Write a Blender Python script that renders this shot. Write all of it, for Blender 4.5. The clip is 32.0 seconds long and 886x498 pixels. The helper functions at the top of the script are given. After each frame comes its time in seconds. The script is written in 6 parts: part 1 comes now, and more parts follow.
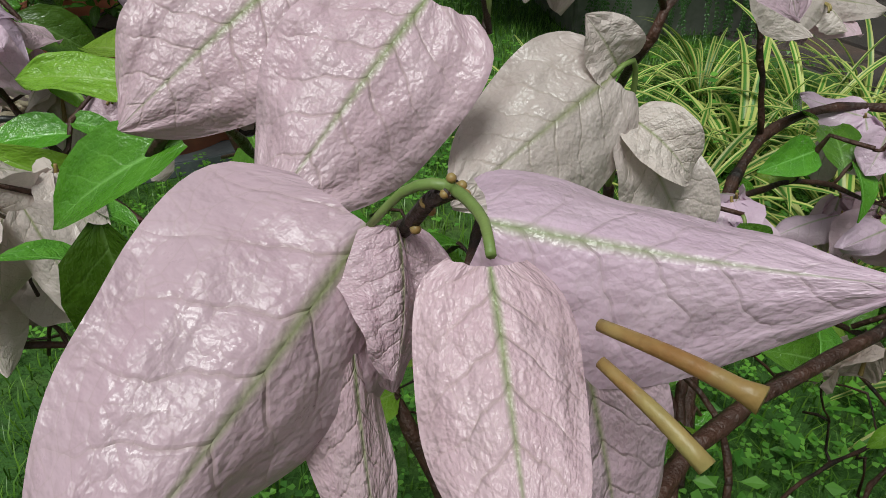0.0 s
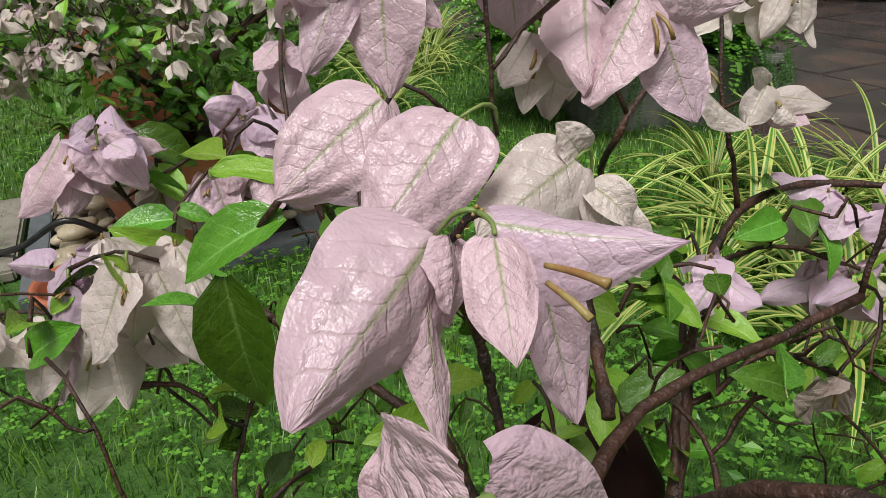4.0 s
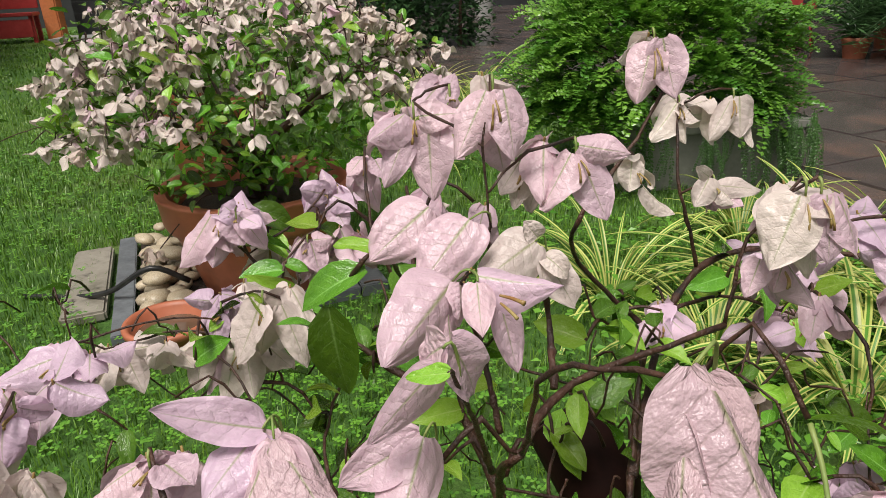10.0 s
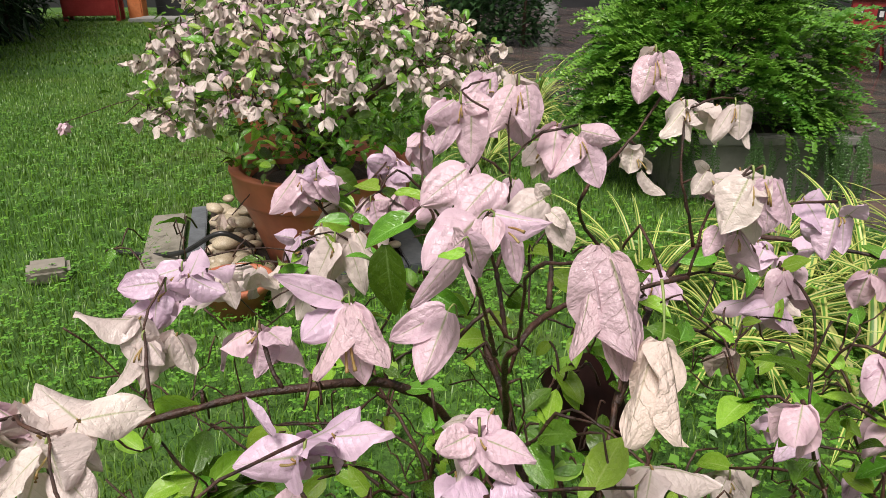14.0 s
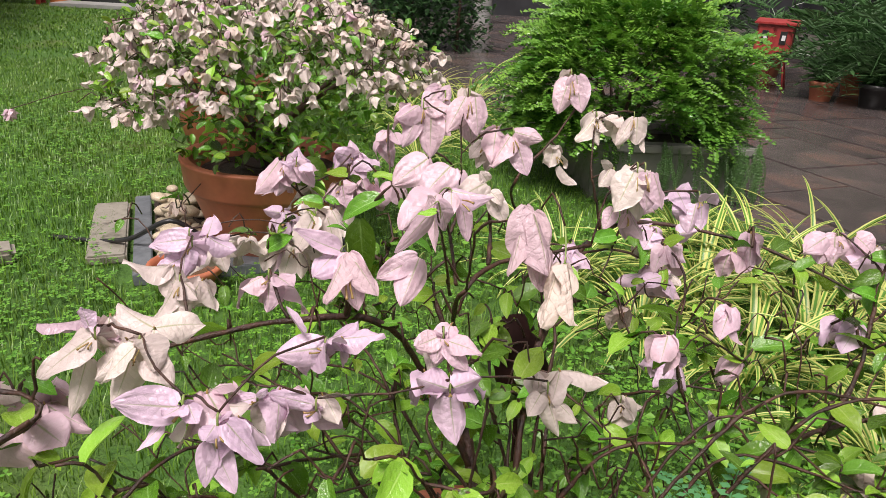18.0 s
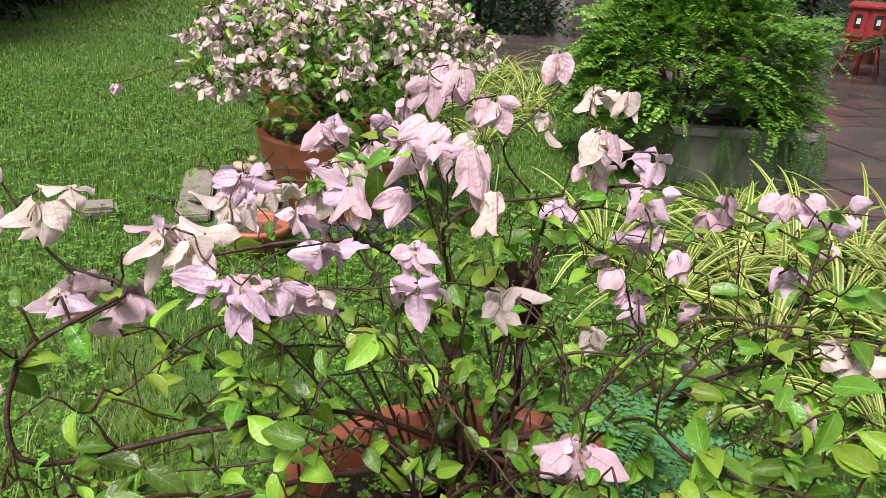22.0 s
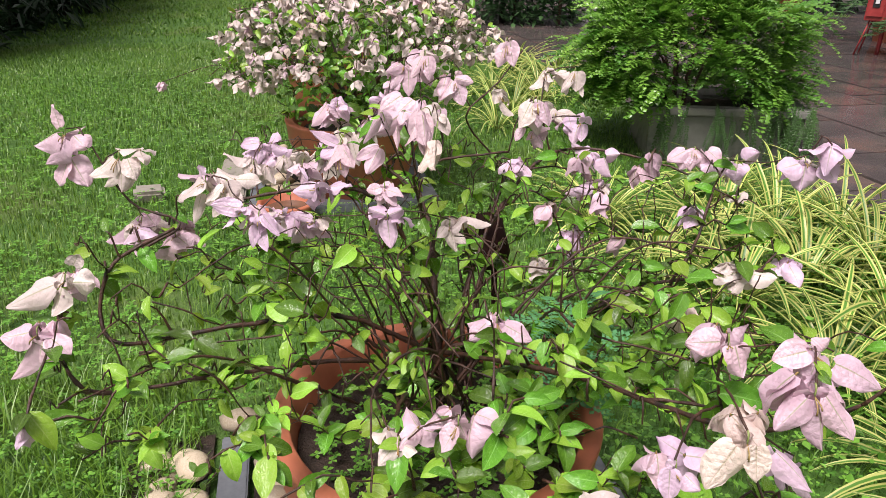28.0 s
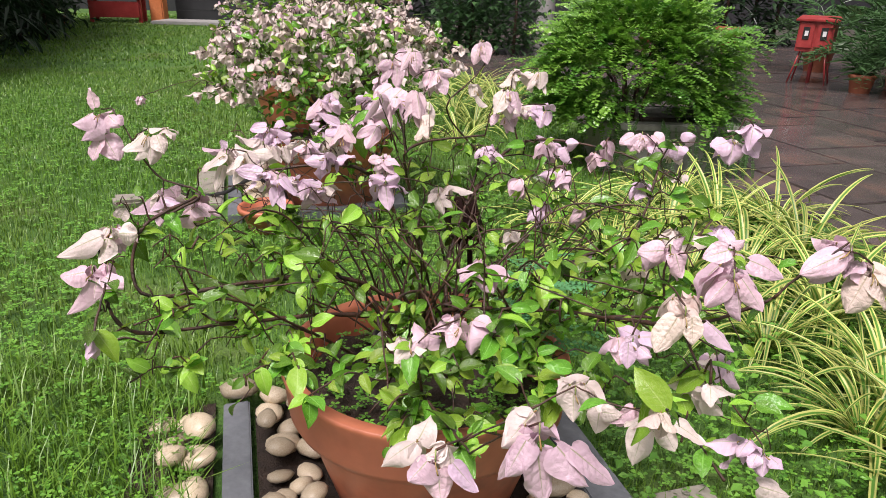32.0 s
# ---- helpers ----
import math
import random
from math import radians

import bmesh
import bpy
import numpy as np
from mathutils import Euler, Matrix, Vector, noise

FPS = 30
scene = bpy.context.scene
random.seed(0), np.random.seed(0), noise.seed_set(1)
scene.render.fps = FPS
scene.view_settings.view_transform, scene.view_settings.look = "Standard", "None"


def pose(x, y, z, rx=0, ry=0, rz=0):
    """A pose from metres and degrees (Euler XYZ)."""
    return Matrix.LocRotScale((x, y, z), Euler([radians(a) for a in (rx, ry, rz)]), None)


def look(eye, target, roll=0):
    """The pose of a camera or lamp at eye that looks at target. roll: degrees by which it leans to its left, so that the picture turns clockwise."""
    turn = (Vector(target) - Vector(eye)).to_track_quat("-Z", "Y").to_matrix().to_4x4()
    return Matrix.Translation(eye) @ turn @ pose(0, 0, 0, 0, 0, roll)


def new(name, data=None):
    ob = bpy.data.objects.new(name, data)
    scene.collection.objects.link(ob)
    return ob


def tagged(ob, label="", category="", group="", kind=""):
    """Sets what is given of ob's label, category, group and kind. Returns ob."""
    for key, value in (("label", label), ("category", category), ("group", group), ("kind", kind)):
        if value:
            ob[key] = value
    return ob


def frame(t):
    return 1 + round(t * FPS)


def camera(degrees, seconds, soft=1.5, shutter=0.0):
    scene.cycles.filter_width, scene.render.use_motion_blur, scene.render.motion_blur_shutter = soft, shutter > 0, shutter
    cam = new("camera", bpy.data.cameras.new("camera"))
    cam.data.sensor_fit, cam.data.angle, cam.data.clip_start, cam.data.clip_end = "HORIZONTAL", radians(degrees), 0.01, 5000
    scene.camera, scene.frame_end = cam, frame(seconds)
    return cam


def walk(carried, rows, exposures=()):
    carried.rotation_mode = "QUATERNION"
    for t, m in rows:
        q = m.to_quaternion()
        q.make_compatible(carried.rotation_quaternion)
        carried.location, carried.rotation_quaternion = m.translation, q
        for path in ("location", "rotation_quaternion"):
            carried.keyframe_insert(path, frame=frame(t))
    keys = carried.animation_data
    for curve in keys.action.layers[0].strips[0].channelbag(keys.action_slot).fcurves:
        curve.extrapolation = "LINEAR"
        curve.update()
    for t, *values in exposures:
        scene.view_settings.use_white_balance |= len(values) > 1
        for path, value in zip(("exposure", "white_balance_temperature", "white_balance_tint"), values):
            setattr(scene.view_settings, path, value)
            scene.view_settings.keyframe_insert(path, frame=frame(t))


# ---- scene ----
cam = camera(66.0, 32.0, soft=0.5)
PATH = [
    (0, (-0.0046, -0.0219, 0.7081), (0.2693, 1.6012, -0.4279), 0.81),
    (1, (-0.0081, -0.0316, 0.7152), (0.2561, 1.5941, -0.4193), 0.70),
    (2, (-0.0105, -0.0552, 0.7198), (0.2514, 1.6365, -0.3145), -0.50),
    (2.4, (-0.0125, -0.0585, 0.7240), (0.2575, 1.6271, -0.3180), -0.30),
    (4.5, (-0.0190, -0.1055, 0.7316), (0.1770, 1.6815, -0.1448), -1.86),
    (5, (-0.0218, -0.1201, 0.7320), (0.1489, 1.6680, -0.1476), -1.75),
    (5.5, (-0.0246, -0.1377, 0.7452), (0.1213, 1.6650, -0.1086), -2.05),
    (6, (-0.0250, -0.1466, 0.7496), (0.1210, 1.6618, -0.0922), -1.85),
    (6.5, (-0.0223, -0.1550, 0.7531), (0.1380, 1.6574, -0.0772), -1.98),
    (7, (-0.0242, -0.1655, 0.7606), (0.1139, 1.6480, -0.0713), -2.23),
    (7.5, (-0.0268, -0.1771, 0.7692), (0.0898, 1.6437, -0.0499), -2.44),
    (8, (-0.0279, -0.1980, 0.7800), (0.0549, 1.6264, -0.0353), -3.37),
    (8.5, (-0.0275, -0.2108, 0.7820), (0.0540, 1.6167, -0.0265), -3.42),
    (9, (-0.0276, -0.2240, 0.7884), (0.0646, 1.6079, -0.0090), -2.81),
    (9.5, (-0.0247, -0.2318, 0.7927), (0.0661, 1.6096, 0.0174), -3.32),
    (10, (-0.0209, -0.2391, 0.7990), (0.0783, 1.6081, 0.0387), -2.63),
    (10.5, (-0.0199, -0.2616, 0.8077), (0.0709, 1.5914, 0.0606), -1.98),
    (11, (-0.0157, -0.2718, 0.8067), (0.0624, 1.5801, 0.0555), -1.49),
    (11.5, (-0.0097, -0.2887, 0.8049), (0.0620, 1.5617, 0.0491), -0.50),
    (12, (-0.0067, -0.3032, 0.8027), (0.0312, 1.5506, 0.0530), -0.30),
    (12.5, (-0.0033, -0.3179, 0.8049), (0.0139, 1.5339, 0.0494), 0.11),
    (13, (-0.0026, -0.3290, 0.8099), (-0.0056, 1.5248, 0.0593), 0.01),
    (13.5, (-0.0106, -0.3524, 0.8093), (-0.0797, 1.4927, 0.0407), -0.63),
    (14, (-0.0148, -0.3723, 0.8168), (-0.0574, 1.4753, 0.0520), -0.01),
    (14.5, (-0.0191, -0.3934, 0.8169), (-0.0078, 1.4521, 0.0464), 0.93),
    (16.5, (-0.0330, -0.4781, 0.8451), (0.0660, 1.3745, 0.0982), 2.07),
    (17, (-0.0360, -0.4942, 0.8486), (0.0830, 1.3573, 0.1019), 2.76),
    (17.5, (-0.0414, -0.5129, 0.8505), (0.0829, 1.3361, 0.0982), 3.02),
    (18, (-0.0467, -0.5270, 0.8481), (0.1197, 1.3173, 0.0926), 3.48),
    (18.5, (-0.0538, -0.5417, 0.8477), (0.1206, 1.2930, 0.0707), 3.98),
    (19, (-0.0539, -0.5559, 0.8445), (0.1260, 1.2710, 0.0507), 4.25),
    (19.5, (-0.0505, -0.5645, 0.8465), (0.1246, 1.2654, 0.0584), 3.91),
    (20, (-0.0414, -0.5892, 0.8610), (0.0556, 1.2500, 0.0813), 3.16),
    (20.5, (-0.0142, -0.6177, 0.8642), (-0.0216, 1.2341, 0.1088), 2.49),
    (21, (0.0126, -0.6401, 0.8615), (-0.0579, 1.2026, 0.0871), 1.96),
    (21.5, (0.0361, -0.6692, 0.8680), (-0.0999, 1.1717, 0.0982), 1.82),
    (22, (0.0459, -0.6907, 0.8675), (-0.0187, 1.1380, 0.0603), 2.94),
    (22.5, (0.0259, -0.7049, 0.8727), (0.0616, 1.1213, 0.0578), 3.49),
    (23, (0.0154, -0.7185, 0.8836), (0.0966, 1.1103, 0.0781), 3.94),
    (23.5, (0.0235, -0.7255, 0.8836), (0.0821, 1.1044, 0.0785), 1.88),
    (24, (0.0257, -0.7285, 0.8889), (0.0916, 1.1074, 0.0983), 1.75),
    (24.5, (0.0232, -0.7393, 0.9009), (0.0179, 1.1046, 0.1262), 1.15),
    (26.5, (0.1087, -0.8756, 0.9078), (-0.0311, 0.9617, 0.1302), 0.81),
    (27, (0.1214, -0.8970, 0.8983), (-0.0354, 0.9245, 0.0875), 0.37),
    (27.5, (0.1350, -0.9158, 0.8951), (-0.0220, 0.9019, 0.0759), 0.80),
    (28, (0.1566, -0.9390, 0.8998), (-0.0151, 0.8750, 0.0751), 0.60),
    (28.5, (0.1745, -0.9783, 0.9172), (-0.0090, 0.8342, 0.0919), 0.82),
    (29, (0.1643, -0.9918, 0.9401), (-0.0229, 0.7751, 0.0219), 0.80),
    (29.5, (0.1503, -0.9967, 0.9499), (-0.0025, 0.7631, 0.0119), 0.76),
    (30, (0.1253, -1.0093, 0.9500), (0.0370, 0.7443, -0.0075), 0.28),
    (30.5, (0.1029, -1.0330, 0.9390), (0.0751, 0.7534, 0.0401), 0.87),
    (31, (0.0923, -1.0547, 0.8868), (0.1098, 0.7593, 0.0448), 0.75),
    (31.5, (0.0987, -1.0802, 0.8650), (0.0607, 0.7600, 0.0826), 1.48),
    (32, (0.1213, -1.1246, 0.8635), (0.0725, 0.7328, 0.1236), 1.47),
]
walk(cam, [(t, look(eye, target, roll)) for t, eye, target, roll in PATH],
     exposures=[(0, -0.80, 6150, 1), (2.5, -0.60, 6250, 5), (4.5, -0.40, 6450, 9), (6, -0.28, 6550, 10), (9, -0.20, 6680, 11), (13, -0.08, 6700, 14), (17, 0.08, 6680, 18), (22, 0.20, 6550, 22), (32, 0.23, 6520, 22)])

# ---- light: a bright overcast sky after rain ----
world = bpy.data.worlds.new("overcast_sky")
scene.world = world
world.use_nodes = True
wn = world.node_tree.nodes
wbg = wn["Background"]
sky = wn.new("ShaderNodeTexSky")
sky.sky_type = "NISHITA"
sky.sun_disc = False
sky.sun_elevation, sky.sun_rotation = radians(62), radians(200)
sky.air_density, sky.dust_density, sky.ozone_density = 1.0, 6.0, 1.0
grey = wn.new("ShaderNodeMixRGB")
grey.inputs[0].default_value = 0.75
grey.inputs[2].default_value = (9.6, 9.5, 9.1, 1)
world.node_tree.links.new(sky.outputs[0], grey.inputs[1])
world.node_tree.links.new(grey.outputs[0], wbg.inputs[0])
wbg.inputs[1].default_value = 0.064

sun_data = bpy.data.lights.new("sun", "SUN")
sun_data.energy, sun_data.angle, sun_data.color = 4.7, radians(24), (1.0, 0.97, 0.92)
sun = new("sun", sun_data)
sun.matrix_world = look((-3, -6, 14), (0, 0, 0))

# ---- materials ----


def node_mat(name):
    m = bpy.data.materials.new(name)
    m.use_nodes = True
    nt = m.node_tree
    return m, nt, nt.nodes["Principled BSDF"]


class Net:
    """Shortcuts for wiring nodes."""

    def __init__(self, nt):
        self.nt = nt

    def add(self, kind, **inputs):
        n = self.nt.nodes.new(kind)
        for k, v in inputs.items():
            key = int(k[1:]) if k[0] == "i" and k[1:].isdigit() else k
            if isinstance(v, bpy.types.NodeSocket):
                self.nt.links.new(v, n.inputs[key])
            else:
                n.inputs[key].default_value = v
        return n

    def math(self, op, a, b=0.0, clamp=False):
        n = self.add("ShaderNodeMath", i0=a, i1=b)
        n.operation, n.use_clamp = op, clamp
        return n.outputs[0]

    def mix(self, f, a, b):
        n = self.add("ShaderNodeMixRGB", i0=f, i1=a, i2=b)
        return n.outputs[0]

    def noise(self, scale, detail=3.0, vec=None, rough=0.55):
        n = self.add("ShaderNodeTexNoise", Scale=scale, Detail=detail, Roughness=rough)
        if vec is not None:
            self.nt.links.new(vec, n.inputs["Vector"])
        return n.outputs["Fac"]

    def ramp(self, f, stops):
        n = self.add("ShaderNodeValToRGB", i0=f)
        el = n.color_ramp.elements
        while len(el) < len(stops):
            el.new(0.5)
        for e, (p, c) in zip(el, stops):
            e.position, e.color = p, (*c, 1) if len(c) == 3 else c
        return n.outputs[0]

    def bump(self, h, strength, dist, normal=None):
        n = self.add("ShaderNodeBump", Strength=strength, Distance=dist, Height=h)
        if normal is not None:
            self.nt.links.new(normal, n.inputs["Normal"])
        return n.outputs[0]

    def link(self, a, b):
        self.nt.links.new(a, b)


def surface(name, c1, c2, scale, rough=0.6, bump=0.3, dist=0.002, spots=None, c3=None, metal=0.0, object_random=0.0, fine=6.0, rough2=None):
    """A material of two tones mottled at two scales, with relief; c3 for stains."""
    m, nt, b = node_mat(name)
    n = Net(nt)
    co = n.add("ShaderNodeTexCoord").outputs["Object"]
    big, small = n.noise(scale, 4, co), n.noise(scale * fine, 4, co)
    col = n.mix(n.ramp(big, [(0.3, (0, 0, 0)), (0.7, (1, 1, 1))]), (*c1, 1), (*c2, 1))
    if c3:
        st = n.noise(scale * 0.6, 5, co, 0.7)
        col = n.mix(n.ramp(st, [(0.52, (0, 0, 0)), (0.66, (1, 1, 1))]), col, (*c3, 1))
    hv = n.add("ShaderNodeHueSaturation", Color=col)
    v = n.math("ADD", n.math("MULTIPLY", small, 0.5), 0.75)
    if object_random:
        r = n.add("ShaderNodeObjectInfo").outputs["Random"]
        v = n.math("MULTIPLY", v, n.math("ADD", n.math("MULTIPLY", r, object_random), 1 - object_random / 2))
    n.link(v, hv.inputs["Value"])
    n.link(hv.outputs[0], b.inputs["Base Color"])
    b.inputs["Metallic"].default_value = metal
    if rough2 is None:
        b.inputs["Roughness"].default_value = rough
    else:
        n.link(n.math("ADD", n.math("MULTIPLY", big, rough2 - rough), rough), b.inputs["Roughness"])
    if bump:
        n.link(n.bump(n.math("ADD", small, big), bump, dist), b.inputs["Normal"])
    return m


def blade_mat(name, inner, outer, vein, rough, through_light, laterals=6.5, crinkle=0.5, blotch=None, blotch_amount=0.0, vary=0.25, sheen=0.5, rib=None):
    """A leaf or bract: midrib and side veins from its own length and width, crinkled between them, with light coming through."""
    m, nt, b = node_mat(name)
    n = Net(nt)
    uv = n.add("ShaderNodeTexCoord").outputs["UV"]
    wide = n.add("ShaderNodeMapping", Vector=uv, Scale=(0.7, 1.0, 1.0)).outputs[0]
    sep = n.add("ShaderNodeSeparateXYZ", i0=uv)
    x, y = sep.outputs[0], sep.outputs[1]
    wob = n.math("MULTIPLY", n.math("SUBTRACT", n.noise(5.0, 2, uv), 0.5), 0.10)
    d = n.math("ABSOLUTE", n.math("SUBTRACT", n.math("MULTIPLY", x, 2.0), 1.0))
    mid = n.math("SUBTRACT", 1.0, n.math("DIVIDE", d, n.math("SUBTRACT", 0.105, n.math("MULTIPLY", y, 0.075))), True)
    ph = n.math("MULTIPLY", n.math("ADD", n.math("SUBTRACT", y, n.math("MULTIPLY", n.math("POWER", d, 0.8), 0.20)), wob), laterals)
    fr = n.math("ABSOLUTE", n.math("SUBTRACT", n.math("FRACT", ph), 0.5))
    side = n.math("SUBTRACT", 1.0, n.math("MULTIPLY", fr, 15.0), True)
    side = n.math("MULTIPLY", side, n.math("SUBTRACT", 1.0, n.math("MULTIPLY", d, 0.9)), True)
    cells = n.add("ShaderNodeTexVoronoi", Vector=uv, Scale=17.0)
    cells.feature = "DISTANCE_TO_EDGE"
    net = n.math("SUBTRACT", 1.0, n.math("MULTIPLY", cells.outputs["Distance"], 22.0), True)
    soft = n.noise(3.2, 3, uv)
    rnd = n.math("FRACT", n.math("ADD", n.add("ShaderNodeObjectInfo").outputs["Random"], n.add("ShaderNodeNewGeometry").outputs["Random Per Island"]))
    col = n.mix(soft, (*inner, 1), (*outer, 1))
    if blotch:
        col = n.mix(n.math("MULTIPLY", n.ramp(n.noise(4.5, 6, uv, 0.75), [(0.58, (0, 0, 0)), (0.72, (1, 1, 1))]), blotch_amount), col, (*blotch, 1))
    col = n.mix(n.math("MULTIPLY", net, 0.16), col, (*vein, 1))
    col = n.mix(n.math("MULTIPLY", side, 0.38), col, (*vein, 1))
    col = n.mix(n.math("MULTIPLY", mid, n.math("SUBTRACT", 0.95, n.math("MULTIPLY", y, 0.5))), col, (*(rib or vein), 1))
    hv = n.add("ShaderNodeHueSaturation", Color=col)
    n.link(n.math("ADD", n.math("MULTIPLY", rnd, vary), 1 - vary / 2), hv.inputs["Value"])
    n.link(n.math("ADD", n.math("MULTIPLY", rnd, 0.03), 0.485), hv.inputs["Hue"])
    col = hv.outputs[0]
    n.link(col, b.inputs["Base Color"])
    n.link(n.math("ADD", n.math("MULTIPLY", n.noise(9.0, 4, uv, 0.7), 0.6), rough - 0.30), b.inputs["Roughness"])
    b.inputs["Specular IOR Level"].default_value = sheen
    hgt = n.math("ADD", n.math("MULTIPLY", n.noise(8.5, 3, wide), 1.5), n.math("MULTIPLY", n.math("MULTIPLY", fr, soft), 1.0))
    hgt = n.math("SUBTRACT", hgt, n.math("MULTIPLY", n.math("ADD", side, mid), 0.2))
    hgt = n.math("ADD", hgt, n.math("MULTIPLY", n.noise(40.0, 2, wide), 0.22))
    hgt = n.math("ADD", hgt, n.math("MULTIPLY", n.math("MINIMUM", cells.outputs["Distance"], 0.2), 0.25))
    n.link(n.bump(hgt, crinkle, 0.0016), b.inputs["Normal"])
    tr = n.add("ShaderNodeBsdfTranslucent", Color=col)
    mixs = n.add("ShaderNodeMixShader", i0=through_light)
    out = nt.nodes["Material Output"]
    n.link(b.outputs[0], mixs.inputs[1])
    n.link(tr.outputs[0], mixs.inputs[2])
    n.link(mixs.outputs[0], out.inputs["Surface"])
    return m


BRACT_PINK = blade_mat("bract_pink", (0.63, 0.41, 0.505), (0.75, 0.58, 0.65), (0.45, 0.34, 0.27), 0.36, 0.25, crinkle=0.6, rib=(0.27, 0.33, 0.12), sheen=0.65, blotch=(0.45, 0.25, 0.32), blotch_amount=0.3)
BRACT_MAUVE = blade_mat("bract_mauve", (0.61, 0.42, 0.575), (0.745, 0.58, 0.695), (0.46, 0.36, 0.36), 0.36, 0.25, crinkle=0.45, rib=(0.30, 0.34, 0.16), sheen=0.65)
BRACT_CREAM = blade_mat("bract_cream", (0.65, 0.54, 0.51), (0.77, 0.68, 0.64), (0.46, 0.38, 0.27), 0.36, 0.25, crinkle=0.55, rib=(0.31, 0.34, 0.15), sheen=0.6, blotch=(0.50, 0.36, 0.32), blotch_amount=0.35)
BRACT_OLD = blade_mat("bract_faded", (0.62, 0.49, 0.44), (0.76, 0.63, 0.57), (0.38, 0.31, 0.20), 0.5, 0.22, crinkle=0.9, blotch=(0.35, 0.24, 0.18), blotch_amount=0.4)
BRACT_DULL = blade_mat("bract_dull_pink", (0.54, 0.37, 0.42), (0.67, 0.50, 0.545), (0.36, 0.27, 0.22), 0.36, 0.22, crinkle=1.0, rib=(0.25, 0.30, 0.12), blotch=(0.36, 0.24, 0.25), blotch_amount=0.3, sheen=0.6)
LEAF_GREEN = blade_mat("leaf_green", (0.040, 0.125, 0.008), (0.125, 0.285, 0.022), (0.22, 0.42, 0.10), 0.22, 0.13, laterals=5.0, crinkle=0.5, vary=1.1, sheen=0.55)
LEAF_YOUNG = blade_mat("leaf_young", (0.18, 0.37, 0.025), (0.31, 0.53, 0.06), (0.42, 0.60, 0.16), 0.26, 0.28, laterals=5.0, crinkle=0.45, vary=0.6)
STALK = surface("green_stalk", (0.16, 0.24, 0.06), (0.25, 0.30, 0.09), 60, 0.5, 0.2)
STAMEN = surface("flower_tube", (0.34, 0.28, 0.10), (0.26, 0.13, 0.04), 160, 0.45, 0.2, 0.0005)
BARK = surface("wet_bark", (0.020, 0.009, 0.006), (0.085, 0.036, 0.022), 60, 0.5, 0.9, 0.002, c3=(0.014, 0.009, 0.007))
TERRA = surface("terracotta", (0.38, 0.115, 0.06), (0.46, 0.16, 0.085), 5, 0.55, 0.15, 0.001, c3=(0.26, 0.09, 0.055), rough2=0.4)
SOIL = surface("wet_soil", (0.016, 0.010, 0.006), (0.045, 0.027, 0.017), 40, 0.7, 1.0, 0.006)
SLATE = surface("wet_slate", (0.10, 0.11, 0.12), (0.16, 0.175, 0.19), 14, 0.12, 0.25, 0.001, rough2=0.3)
SLAB = surface("worn_stone_slab", (0.22, 0.20, 0.165), (0.30, 0.28, 0.235), 9, 0.4, 0.3, 0.002, c3=(0.14, 0.13, 0.10))
PEBBLE = surface("river_pebble", (0.40, 0.32, 0.21), (0.56, 0.49, 0.37), 16, 0.38, 0.1, 0.001, c3=(0.38, 0.30, 0.20), object_random=0.7)
PLASTIC_BLACK = surface("black_plastic", (0.012, 0.012, 0.013), (0.03, 0.03, 0.03), 30, 0.35, 0.1)
LENS = surface("frosted_lens", (0.55, 0.55, 0.5), (0.68, 0.68, 0.62), 60, 0.25, 0.05)
HOOD = surface("dark_brown_metal", (0.012, 0.004, 0.003), (0.026, 0.008, 0.006), 30, 0.75, 0.2)
HOOD.node_tree.nodes["Principled BSDF"].inputs["Specular IOR Level"].default_value = 0.15
LAWN = surface("lawn_soil", (0.030, 0.088, 0.010), (0.060, 0.150, 0.018), 2.2, 0.9, 0.8, 0.02, c3=(0.085, 0.130, 0.028), fine=30.0)
PAVING = surface("wet_paving", (0.062, 0.053, 0.052), (0.105, 0.086, 0.082), 3.5, 0.05, 0.2, 0.0015, c3=(0.13, 0.085, 0.070), object_random=0.3, rough2=0.30)
JOINT = surface("paving_joint", (0.05, 0.045, 0.04), (0.08, 0.07, 0.06), 9, 0.5, 0.3)
PLANTER = surface("weathered_planter", (0.17, 0.17, 0.155), (0.25, 0.25, 0.225), 6, 0.55, 0.4, 0.003, c3=(0.07, 0.085, 0.06))

def turf_mat(name, c1, c2, c3, rough=0.4, light=0.12):
    """Grass and small leaves: every blade a tone of its own."""
    m, nt, b = node_mat(name)
    n = Net(nt)
    r = n.add("ShaderNodeNewGeometry").outputs["Random Per Island"]
    co = n.add("ShaderNodeTexCoord").outputs["Object"]
    col = n.mix(r, (*c1, 1), (*c2, 1))
    col = n.mix(n.math("MULTIPLY", n.ramp(n.noise(0.8, 6, co, 0.65), [(0.42, (0, 0, 0)), (0.68, (1, 1, 1))]), 0.7), col, (*c3, 1))
    n.link(col, b.inputs["Base Color"])
    b.inputs["Roughness"].default_value = rough
    tr = n.add("ShaderNodeBsdfTranslucent", Color=col)
    mixs = n.add("ShaderNodeMixShader", i0=light)
    n.link(b.outputs[0], mixs.inputs[1])
    n.link(tr.outputs[0], mixs.inputs[2])
    n.link(mixs.outputs[0], nt.nodes["Material Output"].inputs["Surface"])
    return m


